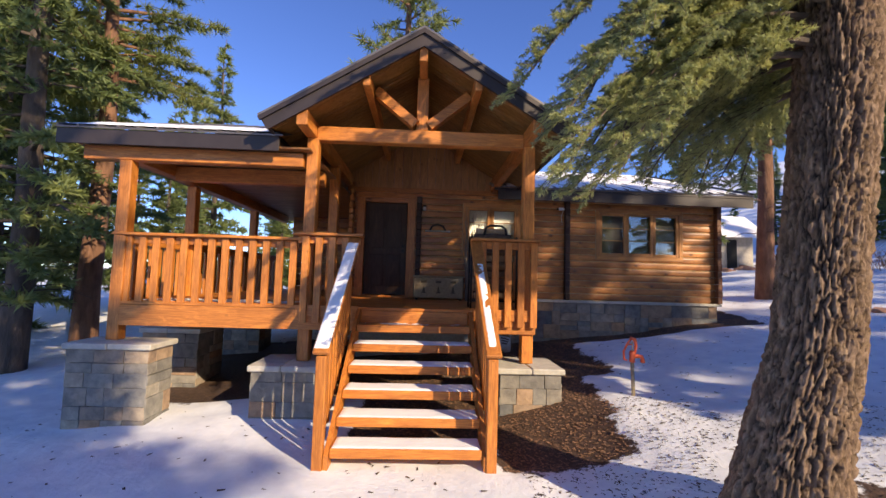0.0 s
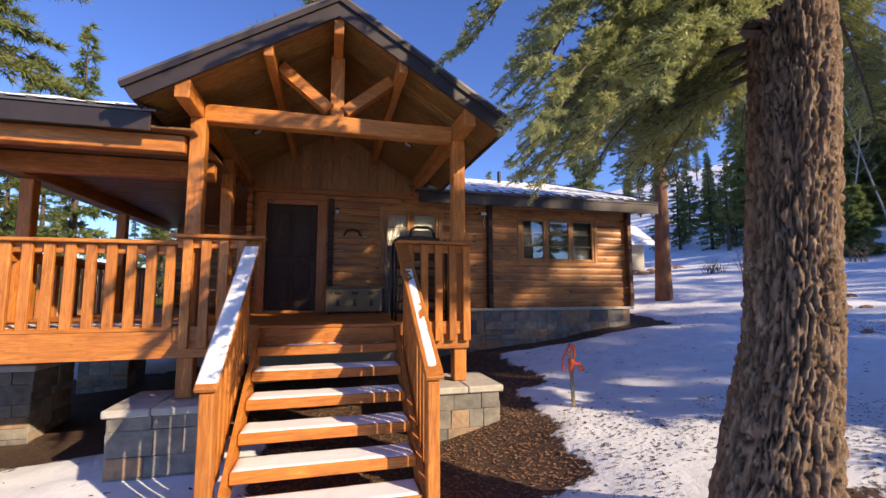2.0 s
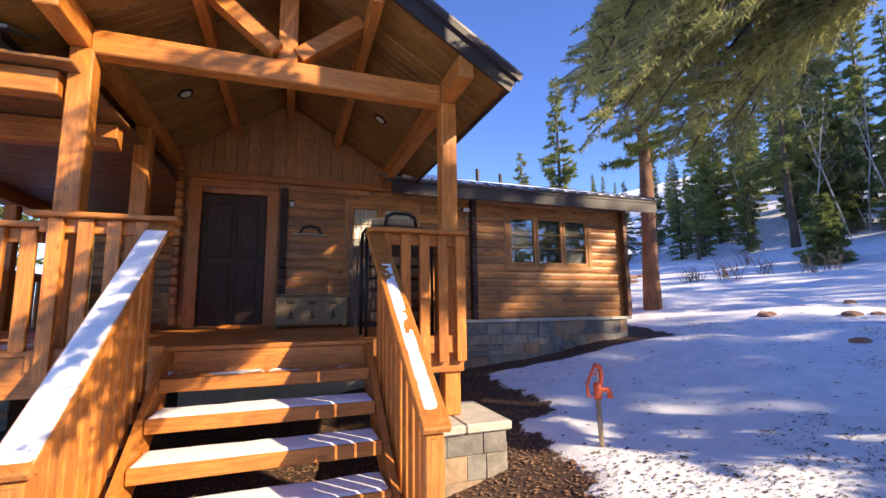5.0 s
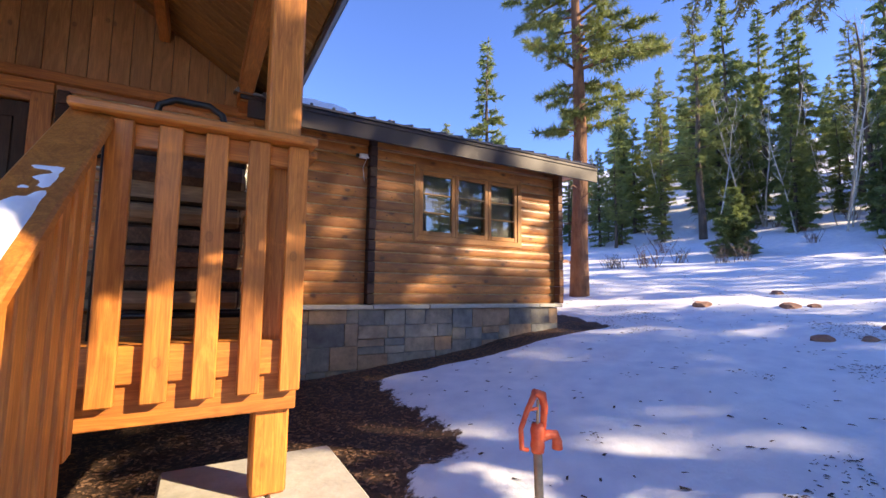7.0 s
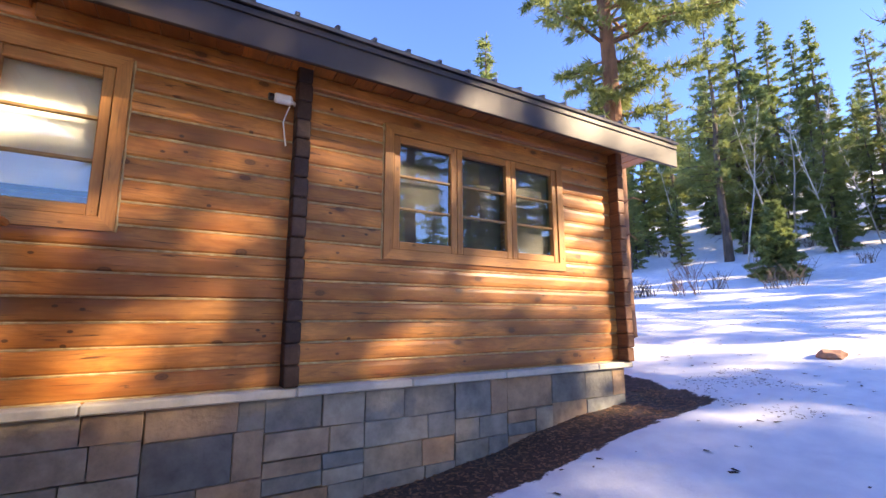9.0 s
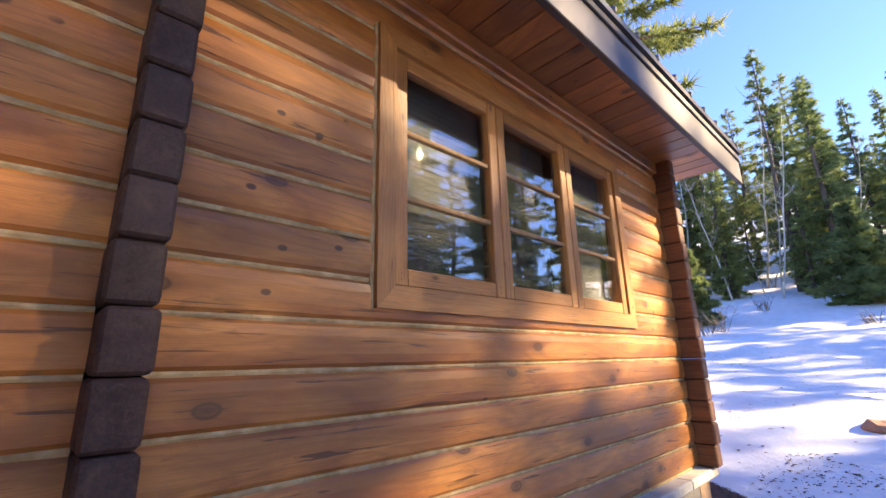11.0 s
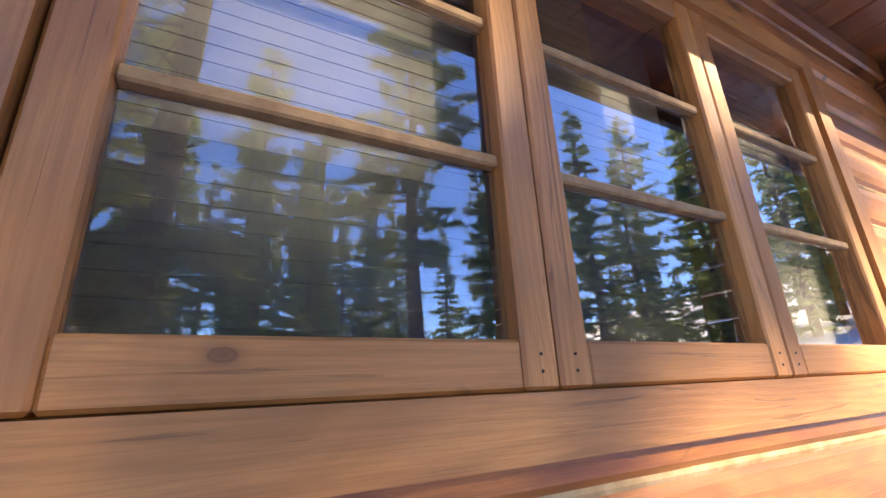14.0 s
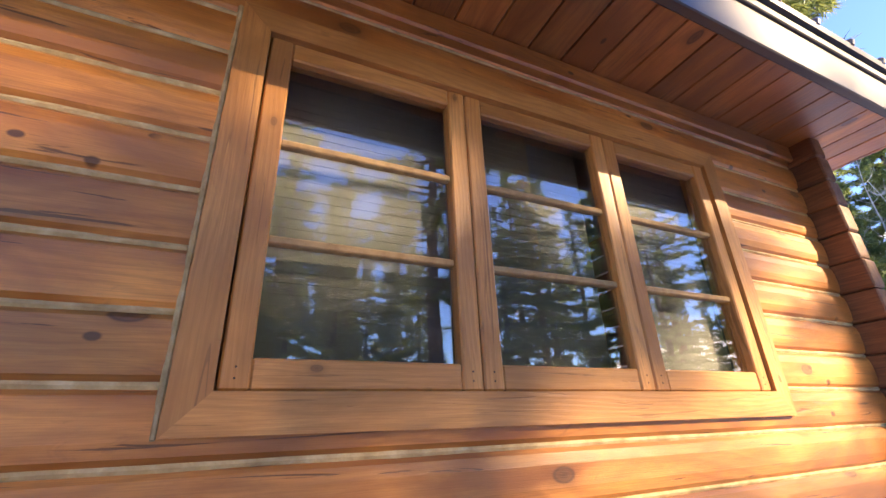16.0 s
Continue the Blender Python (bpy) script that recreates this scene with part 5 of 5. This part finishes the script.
# ---- snow lying on things ----
def snow_patch(name, x0, x1, y0, y1, z, thick, label, seed, edge=0.03, gaps=0.0, slope=0.0, step=0.025):
    """A thin uneven layer of snow over a rectangle; slope: rise along y."""
    nx, ny = max(3, int((x1 - x0) / step)), max(3, int((y1 - y0) / step))
    vs, keep = [], []
    for j in range(ny + 1):
        for i in range(nx + 1):
            fx, fy = i / nx, j / ny
            x, y = x0 + (x1 - x0) * fx, y0 + (y1 - y0) * fy
            rim = min(fx, 1 - fx) * (x1 - x0), min(fy, 1 - fy) * (y1 - y0)
            d = min(rim)
            g = noise.noise((x * 3.1 + seed, y * 3.1, seed)) + 0.5 * noise.noise((x * 9 + seed, y * 9, 1))
            speck = 0.4 * noise.noise((x * 26, y * 26, seed))
            cover = max(0.0, min(1.0, (g + speck - gaps + 0.75) * 3.5))
            h = thick * min(1.0, d / edge) * cover * (1 + 0.45 * g) - 0.003
            vs.append((x, y, z + slope * (y - y0) + h))
            keep.append(h)
    w = nx + 1
    faces = [(j * w + i, j * w + i + 1, (j + 1) * w + i + 1, (j + 1) * w + i) for j in range(ny) for i in range(nx)
             if max(keep[j * w + i], keep[j * w + i + 1], keep[(j + 1) * w + i + 1], keep[(j + 1) * w + i]) > -0.0029]
    me = mesh_from(name, vs, faces, snow)
    for p in me.polygons:
        p.use_smooth = True
    return tagged(new(name, me), label, "snow", "lying snow", "stuff")


for k in range(1, 6):
    zt = DECK_Z - RISE * (k + 1)
    yf = 5.10 - GO * k + (0.02 if k < 3 else 0)
    snow_patch("tread_snow", TX0 + 0.01, TX1 - 0.01, yf + 0.008, yf + 0.285, zt + 0.001, 0.012, "thin snow on a stair tread", k * 3.3, 0.02, -0.6)
snow_patch("tread_snow", TX0 + 0.05, TX1 - 0.1, 5.2, 5.36, DECK_Z - RISE + 0.001, 0.008, "thin snow on the top stair tread", 2.2, 0.03, 0.6)
HR = (CAP_Z - 0.02 - 1.09) / (5.36 - 3.77)
snow_patch("handrail_snow", 0.592, 0.668, 3.84, 4.9, 1.09 + 0.0252 + HR * 0.07, 0.013, "patchy snow on the handrail", 5.0, 0.02, 0.42, HR, 0.009)
snow_patch("handrail_snow", -0.925, -0.795, 3.79, 5.2, 1.09 + 0.0252 + HR * 0.02, 0.013, "thin snow on the handrail", 7.0, 0.02, -0.1, HR, 0.012)
snow_patch("roof_snow", 1.3, 6.15, EAVE_Y + 0.04, 12.1, EAVE_Z + 0.036 + SLOPE * 0.07, 0.022, "thin snow on the metal roof", 9.0, 0.2, 0.42, SLOPE, 0.07)
snow_patch("roof_snow", 1.45, 2.35, EAVE_Y - 0.02, 8.5, EAVE_Z + 0.036, 0.06, "thick snow left at the roof edge", 14.0, 0.06, 0.1, SLOPE, 0.03)
snow_patch("roof_snow", -4.35, -1.9, 5.25, 8.6, 3.43 + 0.036 + 0.345 * 0.08, 0.03, "snow on the side roof", 10.0, 0.2, 0.2, 0.345, 0.07)
snow_patch("deck_snow", -3.6, -1.7, 5.45, 6.2, DECK_Z + 0.001, 0.012, "thin snow on the deck boards", 12.0, 0.1, 0.45)

# ---- yard hydrant ----
hyd = thing("yard_hydrant", (2.47, 5.0, ground_z(2.47, 5.0)), "red frost-proof yard hydrant on a bare standpipe", "hydrant")
HX, HY, HZ = 2.46, 4.98, 0.86
part("pipe", tube([(HX, HY, ground_z(HX, HY) - 0.1), (HX - 0.01, HY, 0.6), (HX - 0.02, HY, HZ + 0.02)], 0.021, 12), pipe_metal, hyd, "tarnished standpipe", True)
HX -= 0.02
part("body", tube([(HX, HY, HZ), (HX, HY, HZ + 0.03), (HX, HY, HZ + 0.06), (HX, HY, HZ + 0.1), (HX, HY, HZ + 0.13)], [0.03, 0.034, 0.03, 0.034, 0.026], 12), red_paint, hyd, "", True)
part("spout", tube([(HX, HY, HZ + 0.06), (HX + 0.06, HY, HZ + 0.07), (HX + 0.11, HY, HZ + 0.065), (HX + 0.125, HY, HZ + 0.03), (HX + 0.125, HY, HZ - 0.005)], [0.024, 0.024, 0.022, 0.024, 0.026], 10), red_paint, hyd, "", True)
part("head", tube([(HX + 0.035, HY, HZ + 0.1), (HX + 0.045, HY, HZ + 0.2), (HX + 0.03, HY, HZ + 0.26), (HX - 0.02, HY, HZ + 0.275)], [0.014, 0.018, 0.022, 0.02], 8), red_paint, hyd, "", True)
part("handle", tube([(HX - 0.01, HY, HZ + 0.275), (HX - 0.06, HY, HZ + 0.2), (HX - 0.1, HY, HZ + 0.12), (HX - 0.095, HY, HZ + 0.03), (HX - 0.06, HY, HZ + 0.02)], [0.016, 0.013, 0.012, 0.012, 0.01], 8), red_paint, hyd, "", True)
part("rod", tube([(HX, HY, HZ + 0.12), (HX + 0.005, HY, HZ + 0.24)], 0.007, 8), pipe_metal, hyd)
part("link", tube([(HX - 0.06, HY, HZ + 0.2), (HX, HY, HZ + 0.2)], 0.008, 8), red_paint, hyd)

# ---- on the porch ----
chest = thing("storage_bench", (0.26, 7.9, DECK_Z), "low canvas-covered storage bench with a woodland print", "bench")
part("body", box(-0.19, 0.71, 7.68, 8.12, DECK_Z + 0.03, DECK_Z + 0.4, 0.02), fabric, chest)
part("lid", box(-0.2, 0.72, 7.67, 8.13, DECK_Z + 0.402, DECK_Z + 0.43, 0.012), fabric, chest)
for x in (-0.15, 0.63):
    for y in (7.7, 8.05):
        part("foot", box(x, x + 0.05, y, y + 0.05, DECK_Z, DECK_Z + 0.03, 0.004), black_metal, chest)
for k, x in enumerate((0.0, 0.26, 0.52)):
    bm = bmesh.new()
    for j in range(3):
        w = 0.045 - 0.012 * j
        z0 = DECK_Z + 0.12 + 0.035 * j
        extrude_profile([(x - w, z0), (x + w, z0), (x, z0 + 0.055)], 7.674, 7.679, "y", bm)
    part("printed_tree", bm, fabric_dark, chest, "dark printed tree shape")
    part("printed_patch", box(x - 0.05, x + 0.05, 7.674, 7.679, DECK_Z + 0.30, DECK_Z + 0.34, 0.003), fabric_dark, chest)

rack = thing("firewood_rack", (0.95, 5.95, DECK_Z), "black steel rack full of split firewood", "rack")
RX0, RX1, RY0, RY1 = 0.62, 1.22, 5.62, 6.02
for x in (RX0, RX1):
    for y in (RY0 + 0.05, RY1 - 0.05):
        part("upright", tube([(x, y, DECK_Z), (x, y, 2.28)], 0.014, 8), black_metal, rack, "", True)
    part("end_hoop", tube([(x, RY0 + 0.05, 2.26), (x, RY0 + 0.08, 2.33), (x, RY1 - 0.08, 2.33), (x, RY1 - 0.05, 2.26)], 0.014, 8), black_metal, rack, "", True)
for y in (RY0 + 0.05, RY1 - 0.05):
    part("bottom_bar", tube([(RX0, y, DECK_Z + 0.1), (RX1, y, DECK_Z + 0.1)], 0.014, 8), black_metal, rack, "", True)
FR = random.Random(3)
z = DECK_Z + 0.17
row = 0
while z < 2.26:
    y = RY0 + 0.06 + 0.03 * (row % 2)
    while y < RY1 + 0.04:
        r = FR.uniform(0.045, 0.062)
        lg = thing("firewood_log", (0.9, y, z), "split firewood log with bark and pale cut ends", "log", "stacked firewood")
        sides = FR.choice([4, 5, 7, 9])
        ph = FR.uniform(0, 6)
        prof = [(y + r * math.cos(ph + 6.283 * k / sides) * FR.uniform(0.85, 1.1), z + r * math.sin(ph + 6.283 * k / sides) * FR.uniform(0.8, 1.05)) for k in range(sides)]
        x0, x1 = RX0 + FR.uniform(0.02, 0.07), RX1 - FR.uniform(0.02, 0.07)
        part("bark", extrude_profile(prof, x0 + 0.01, x1 - 0.01, "x"), fire_split if FR.random() < 0.55 else fire_bark, lg)
        for e0 in (x0, x1 - 0.01):
            part("cut_end", extrude_profile([(y + (a - y) * 0.93, z + (c - z) * 0.93) for a, c in prof], e0, e0 + 0.009, "x"), fire_end, lg, "pale cut face")
        y += 2 * r + 0.004
    z += 0.098
    row += 1
tote = thing("log_carrier", (0.9, 5.8, 2.27), "log carrier with a dark arched handle holding firewood", "carrier")
for k in range(4):
    yy = 5.70 + 0.08 * k
    part("log", tube([(0.66, yy, 2.325), (0.9, yy + 0.01, 2.335), (1.14, yy, 2.325)], [0.045, 0.05, 0.046], 9), fire_bark, tote)
part("log", tube([(0.68, 5.75, 2.405), (1.1, 5.77, 2.41)], [0.045, 0.043], 9), fire_end, tote)
part("handle", tube([(0.78, 5.68, 2.35), (0.80, 5.68, 2.45), (0.86, 5.68, 2.485), (1.0, 5.68, 2.485), (1.06, 5.68, 2.45), (1.08, 5.68, 2.35)], 0.016, 8), black_metal, tote, "", True)

stalks = thing("dried_corn_stalks", (0.66, 7.7, DECK_Z), "bundle of dry brown corn stalks leaning on the wall", "plant")
SR = random.Random(8)
for k in range(40):
    bx, by = 0.84 + SR.uniform(-0.1, 0.1), 7.75 + SR.uniform(-0.1, 0.1)
    h = SR.uniform(0.8, 1.6)
    part("stalk", tube([(bx, by, DECK_Z), (bx + SR.uniform(-0.05, 0.05), by, DECK_Z + h * 0.6), (bx + SR.uniform(-0.16, 0.16), by + SR.uniform(-0.1, 0.1), DECK_Z + h)], [0.01, 0.008, 0.003], 5), twig_mat, stalks)

hooks = thing("wall_shelf", (0.23, WALL_Y, 2.67), "narrow pale wall shelf with a small dark ornament", "shelf")
part("shelf_board", box(-0.01, 0.47, WALL_Y - 0.1, WALL_Y, 2.655, 2.675, 0.004), cap_stone, hooks)
part("ornament", tube([(0.08, WALL_Y - 0.05, 2.68), (0.13, WALL_Y - 0.05, 2.77), (0.23, WALL_Y - 0.05, 2.8), (0.33, WALL_Y - 0.05, 2.77), (0.38, WALL_Y - 0.05, 2.68)], 0.018, 8), black_metal, hooks)
lamp = thing("doorbell_light", (-0.03, WALL_Y, 3.1), "small white wall sensor beside the door", "sensor")
part("mount", box(-0.06, -0.0, WALL_Y - 0.03, WALL_Y, 3.12, 3.17, 0.006), black_metal, lamp)
part("housing", tube([(-0.03, WALL_Y - 0.045, 3.13), (-0.03, WALL_Y - 0.045, 3.06)], [0.03, 0.034], 12), white_plastic, lamp)

cam_box = thing("security_camera", (2.6, WALL_Y, 3.17), "white security camera with a dangling cable", "camera")
part("mount", tube([(2.70, WALL_Y - 0.03, 3.18), (2.66, WALL_Y - 0.07, 3.18)], 0.012, 8), white_plastic, cam_box)
part("housing", box(2.56, 2.67, WALL_Y - 0.105, WALL_Y - 0.05, 3.15, 3.205, 0.012), white_plastic, cam_box)
part("lens", tube([(2.56, WALL_Y - 0.078, 3.178), (2.53, WALL_Y - 0.08, 3.176)], 0.022, 12), black_metal, cam_box)
part("cable", tube([(2.66, WALL_Y - 0.06, 3.15), (2.63, WALL_Y - 0.03, 3.05), (2.645, WALL_Y - 0.02, 2.96), (2.655, WALL_Y - 0.02, 2.9)], 0.004, 6), white_plastic, cam_box)

for x in (-1.2, 1.03):
    dl = thing("recessed_light", (x, 6.9, 4.0), "unlit recessed ceiling downlight with a dark ring", "light", "porch downlights")
    s = -1 if x < RIDGE_X else 1
    up = Vector((s * PITCH, 0, 1)).normalized()
    c = Vector((x, 6.9, APEX_Z - PITCH * abs(x - RIDGE_X))) - up * 0.12
    part("ring", tube([c, c - up * 0.012], [0.085, 0.08], 24), black_metal, dl)
    part("lens", tube([c - up * 0.012, c - up * 0.016], [0.055, 0.05], 20), white_plastic, dl)

for k in range(9):
    ic = thing("icicle", (1.42 + 0.06 * k, EAVE_Y, EAVE_Z - 0.01), "small clear icicle under the roof edge", "icicle", "icicles on the eave")
    h = random.uniform(0.04, 0.13)
    xx = 1.45 + 0.055 * k + random.uniform(-0.01, 0.01)
    part("ice", tube([(xx, EAVE_Y - 0.02, EAVE_Z), (xx, EAVE_Y - 0.02, EAVE_Z - h)], [0.008, 0.001], 6), glass, ic)
for x, y, h in ((4.0, 10.8, 0.35), (5.0, 11.6, 0.3)):
    v = thing("vent_pipe", (x, y, 4.4), "black plumbing vent pipe on the roof", "pipe", "roof vents")
    zr = EAVE_Z + SLOPE * (y - EAVE_Y)
    part("pipe", tube([(x, y, zr - 0.1), (x, y, zr + h)], 0.045, 10), black_metal, v)

# ---- in the yard ----
def rock(x, y, s, seed, group="rocks in the snow"):
    e = thing("rock", (x, y, ground_z(x, y)), "reddish rock half buried in snow", "rock", group)
    bm = bmesh.new()
    bmesh.ops.create_icosphere(bm, subdivisions=2, radius=1.0)
    for v in bm.verts:
        n = noise.noise(v.co * 1.4 + Vector((seed, 0, 0)))
        v.co = Vector((x + v.co.x * s * (1 + 0.5 * n), y + v.co.y * s * 0.7 * (1 + 0.5 * n), ground_z(x, y) + 0.02 + v.co.z * s * 0.45 * (1 + 0.5 * n)))
    part("stone", bm, rock_mat, e)


QR = random.Random(21)
for x, y, s in ((7.05, 5.5, 0.16), (8.4, 7.6, 0.2), (7.3, 5.2, 0.11), (7.6, 5.0, 0.14), (8.0, 5.2, 0.12), (9.0, 6.6, 0.18), (9.3, 6.4, 0.12), (8.2, 4.6, 0.15), (8.6, 4.5, 0.12), (10.5, 7.4, 0.16), (6.6, 3.6, 0.12), (7.9, 4.3, 0.1), (9.8, 5.4, 0.15)):
    rock(x, y, s, x * 3)
for k in range(26):
    rock(QR.uniform(9.5, 15), QR.uniform(15.5, 18), QR.uniform(0.12, 0.32), k, "stones beyond the yard")

LR = np.random.default_rng(17)


def litter(name, n, area, size, label, mat, keep):
    xy = np.stack([LR.uniform(area[0], area[1], n), LR.uniform(area[2], area[3], n)], 1)
    xy = np.array([p for p in xy if keep(p[0], p[1])])
    th = LR.uniform(0, 6.28, len(xy))
    L = size * LR.uniform(0.4, 1.5, len(xy))
    W = L * LR.uniform(0.18, 0.5, len(xy))
    z = ground_height(xy[:, 0], xy[:, 1])
    lump = np.array([0.035 * (noise.noise((a * 0.9, c * 0.9, 0.0)) + 0.5 * noise.noise((a * 2.7, c * 2.7, 5.0))) for a, c in xy])
    z = z + lump + 0.035 * (1 - smooth_step(0.3, 0.6, bare_mask(xy[:, 0], xy[:, 1]))) + 0.004
    dx, dy = np.cos(th), np.sin(th)
    v = []
    for sx, sy, sz in ((-1, -1, 0), (1, -1, 0.3), (1, 1, 0), (-1, 1, 0.3)):
        v.append(np.stack([xy[:, 0] + dx * L * sx - dy * W * sy, xy[:, 1] + dy * L * sx + dx * W * sy, z + sz * L * LR.uniform(0, 1, len(xy))], 1))
    v.append(np.stack([xy[:, 0], xy[:, 1], z + 0.35 * W + 0.003], 1))
    v = np.stack(v, 1).reshape(-1, 3)
    i = np.arange(len(xy))[:, None] * 5
    f = np.concatenate([i + np.array([[a, c, 4]]) for a, c in ((0, 1), (1, 2), (2, 3), (3, 0))])
    return tagged(new(name, mesh_from(name, v, f, mat)), label, "litter", kind="stuff")


def patchy(x, y):
    g = noise.noise((x * 0.7, y * 0.7, 3.0)) + 0.4 * noise.noise((x * 2.2, y * 2.2, 8.0))
    d = math.hypot(x - 2.9, y - 3.2)
    return bare_mask(np.array(x), np.array(y)) < 0.6 and g + max(0, 1.3 - d * 0.42) * 0.55 > 0.36


litter("bark_litter", 26000, (0.9, 8.5, 1.2, 8.2), 0.011, "dark bark and twig litter scattered on the snow", litter_mat, patchy)
litter("bark_litter", 2500, (-5, 14, 1.0, 14), 0.02, "sparse twig litter on the snow", litter_mat, lambda x, y: bare_mask(np.array(x), np.array(y)) < 0.5)
litter("mulch", 34000, (-2.2, 6.2, 3.8, 8.4), 0.016, "brown bark mulch round the porch and wall", chips, lambda x, y: bare_mask(np.array(x), np.array(y)) > 0.45)

shed = thing("shed", (12.0, 17.4, ground_z(12, 17.4)), "small tan shed with a snowy roof behind the cabin", "shed")
sz = ground_z(12, 17.4)
part("wall", box(11.6, 13.3, 16.9, 18.6, sz - 0.3, sz + 1.35, 0.01), concrete, shed)
part("door", box(12.2, 12.6, 16.87, 16.9, sz, sz + 1.2, 0.005), black_metal, shed)
part("roof", extrude_profile([(16.4, sz + 1.25), (17.75, sz + 2.2), (19.1, sz + 1.25), (19.1, sz + 1.33), (17.75, sz + 2.3), (16.4, sz + 1.33)], 11.3, 13.6, "x"), snow, shed)

bag = thing("soil_bag", (1.5, 7.75, ground_z(1.5, 7.75)), "half-empty pale plastic soil bag with dark printing", "bag")
bz = ground_z(1.5, 7.75)
BAG = pose(1.44, 7.72, bz + 0.2, 66, 16, 24)


def pillow(u0, u1, v0, v1, lift, both=True):
    """A stretch of the bag's skin; u and v run from -1 to 1 over it."""
    bm = bmesh.new()
    n = 18
    for face in ((1, -1) if both else (1,)):
        grid = [[None] * (n + 1) for _ in range(n + 1)]
        for i in range(n + 1):
            for j in range(n + 1):
                u, v = u0 + (u1 - u0) * i / n, v0 + (v1 - v0) * j / n
                puff = 0.085 * (max(0, 1 - u * u) ** 0.6) * (max(0, 1 - v ** 4) ** 0.6) * (1 - 0.35 * v)
                puff += 0.014 * noise.noise((u * 3, v * 3, face)) * (1 - u * u) * (1 - v * v)
                grid[i][j] = bm.verts.new(BAG @ Vector((u * 0.165 * (1 - 0.12 * v * v), v * 0.235, face * (puff + lift))))
        for i in range(n):
            for j in range(n):
                q = (grid[i][j], grid[i + 1][j], grid[i + 1][j + 1], grid[i][j + 1])
                bm.faces.new(q if face > 0 else q[::-1])
    bmesh.ops.remove_doubles(bm, verts=bm.verts, dist=0.001)
    return bm


bm = pillow(-1, 1, -1, 1, 0.0)
part("print", pillow(-0.7, 0.7, 0.15, 0.6, 0.003, False), fabric_dark, bag, "dark printed block")
for k in range(3):
    part("print", pillow(-0.6, 0.5 - 0.2 * k, -0.12 - 0.2 * k, -0.02 - 0.2 * k, 0.003, False), fabric_dark, bag, "dark printed bar")
part("sack", bm, cap_stone, bag, "creased pale plastic", True)


def shrub(x, y, s, seed):
    e = thing("shrub", (x, y, ground_z(x, y)), "leafless reddish brush poking through the snow", "shrub", "brush on the slope")
    r = random.Random(seed)
    bm = bmesh.new()
    z = ground_z(x, y)
    for k in range(16):
        th, ln = r.uniform(0, 6.28), s * r.uniform(0.4, 1.0)
        a = Vector((x + r.uniform(-0.3, 0.3) * s, y + r.uniform(-0.3, 0.3) * s, z - 0.02))
        c = a + Vector((math.cos(th) * ln * 0.5, math.sin(th) * ln * 0.5, ln))
        tube([a, (a + c) / 2 + Vector((0, 0, 0.08 * s)), c], [0.012, 0.008, 0.003], 3, bm, False)
        for j in range(3):
            p = a.lerp(c, r.uniform(0.4, 0.9))
            tube([p, p + Vector((r.uniform(-1, 1), r.uniform(-1, 1), r.uniform(0.2, 1))) * 0.3 * s], [0.006, 0.002], 3, bm, False)
    part("brush", bm, rock_mat if seed % 2 else twig_mat, e)


BR = random.Random(31)
for k in range(34):
    az = radians(BR.uniform(44, 80))
    d = BR.uniform(17, 32)
    shrub(d * math.sin(az), d * math.cos(az), BR.uniform(0.4, 0.9), k)
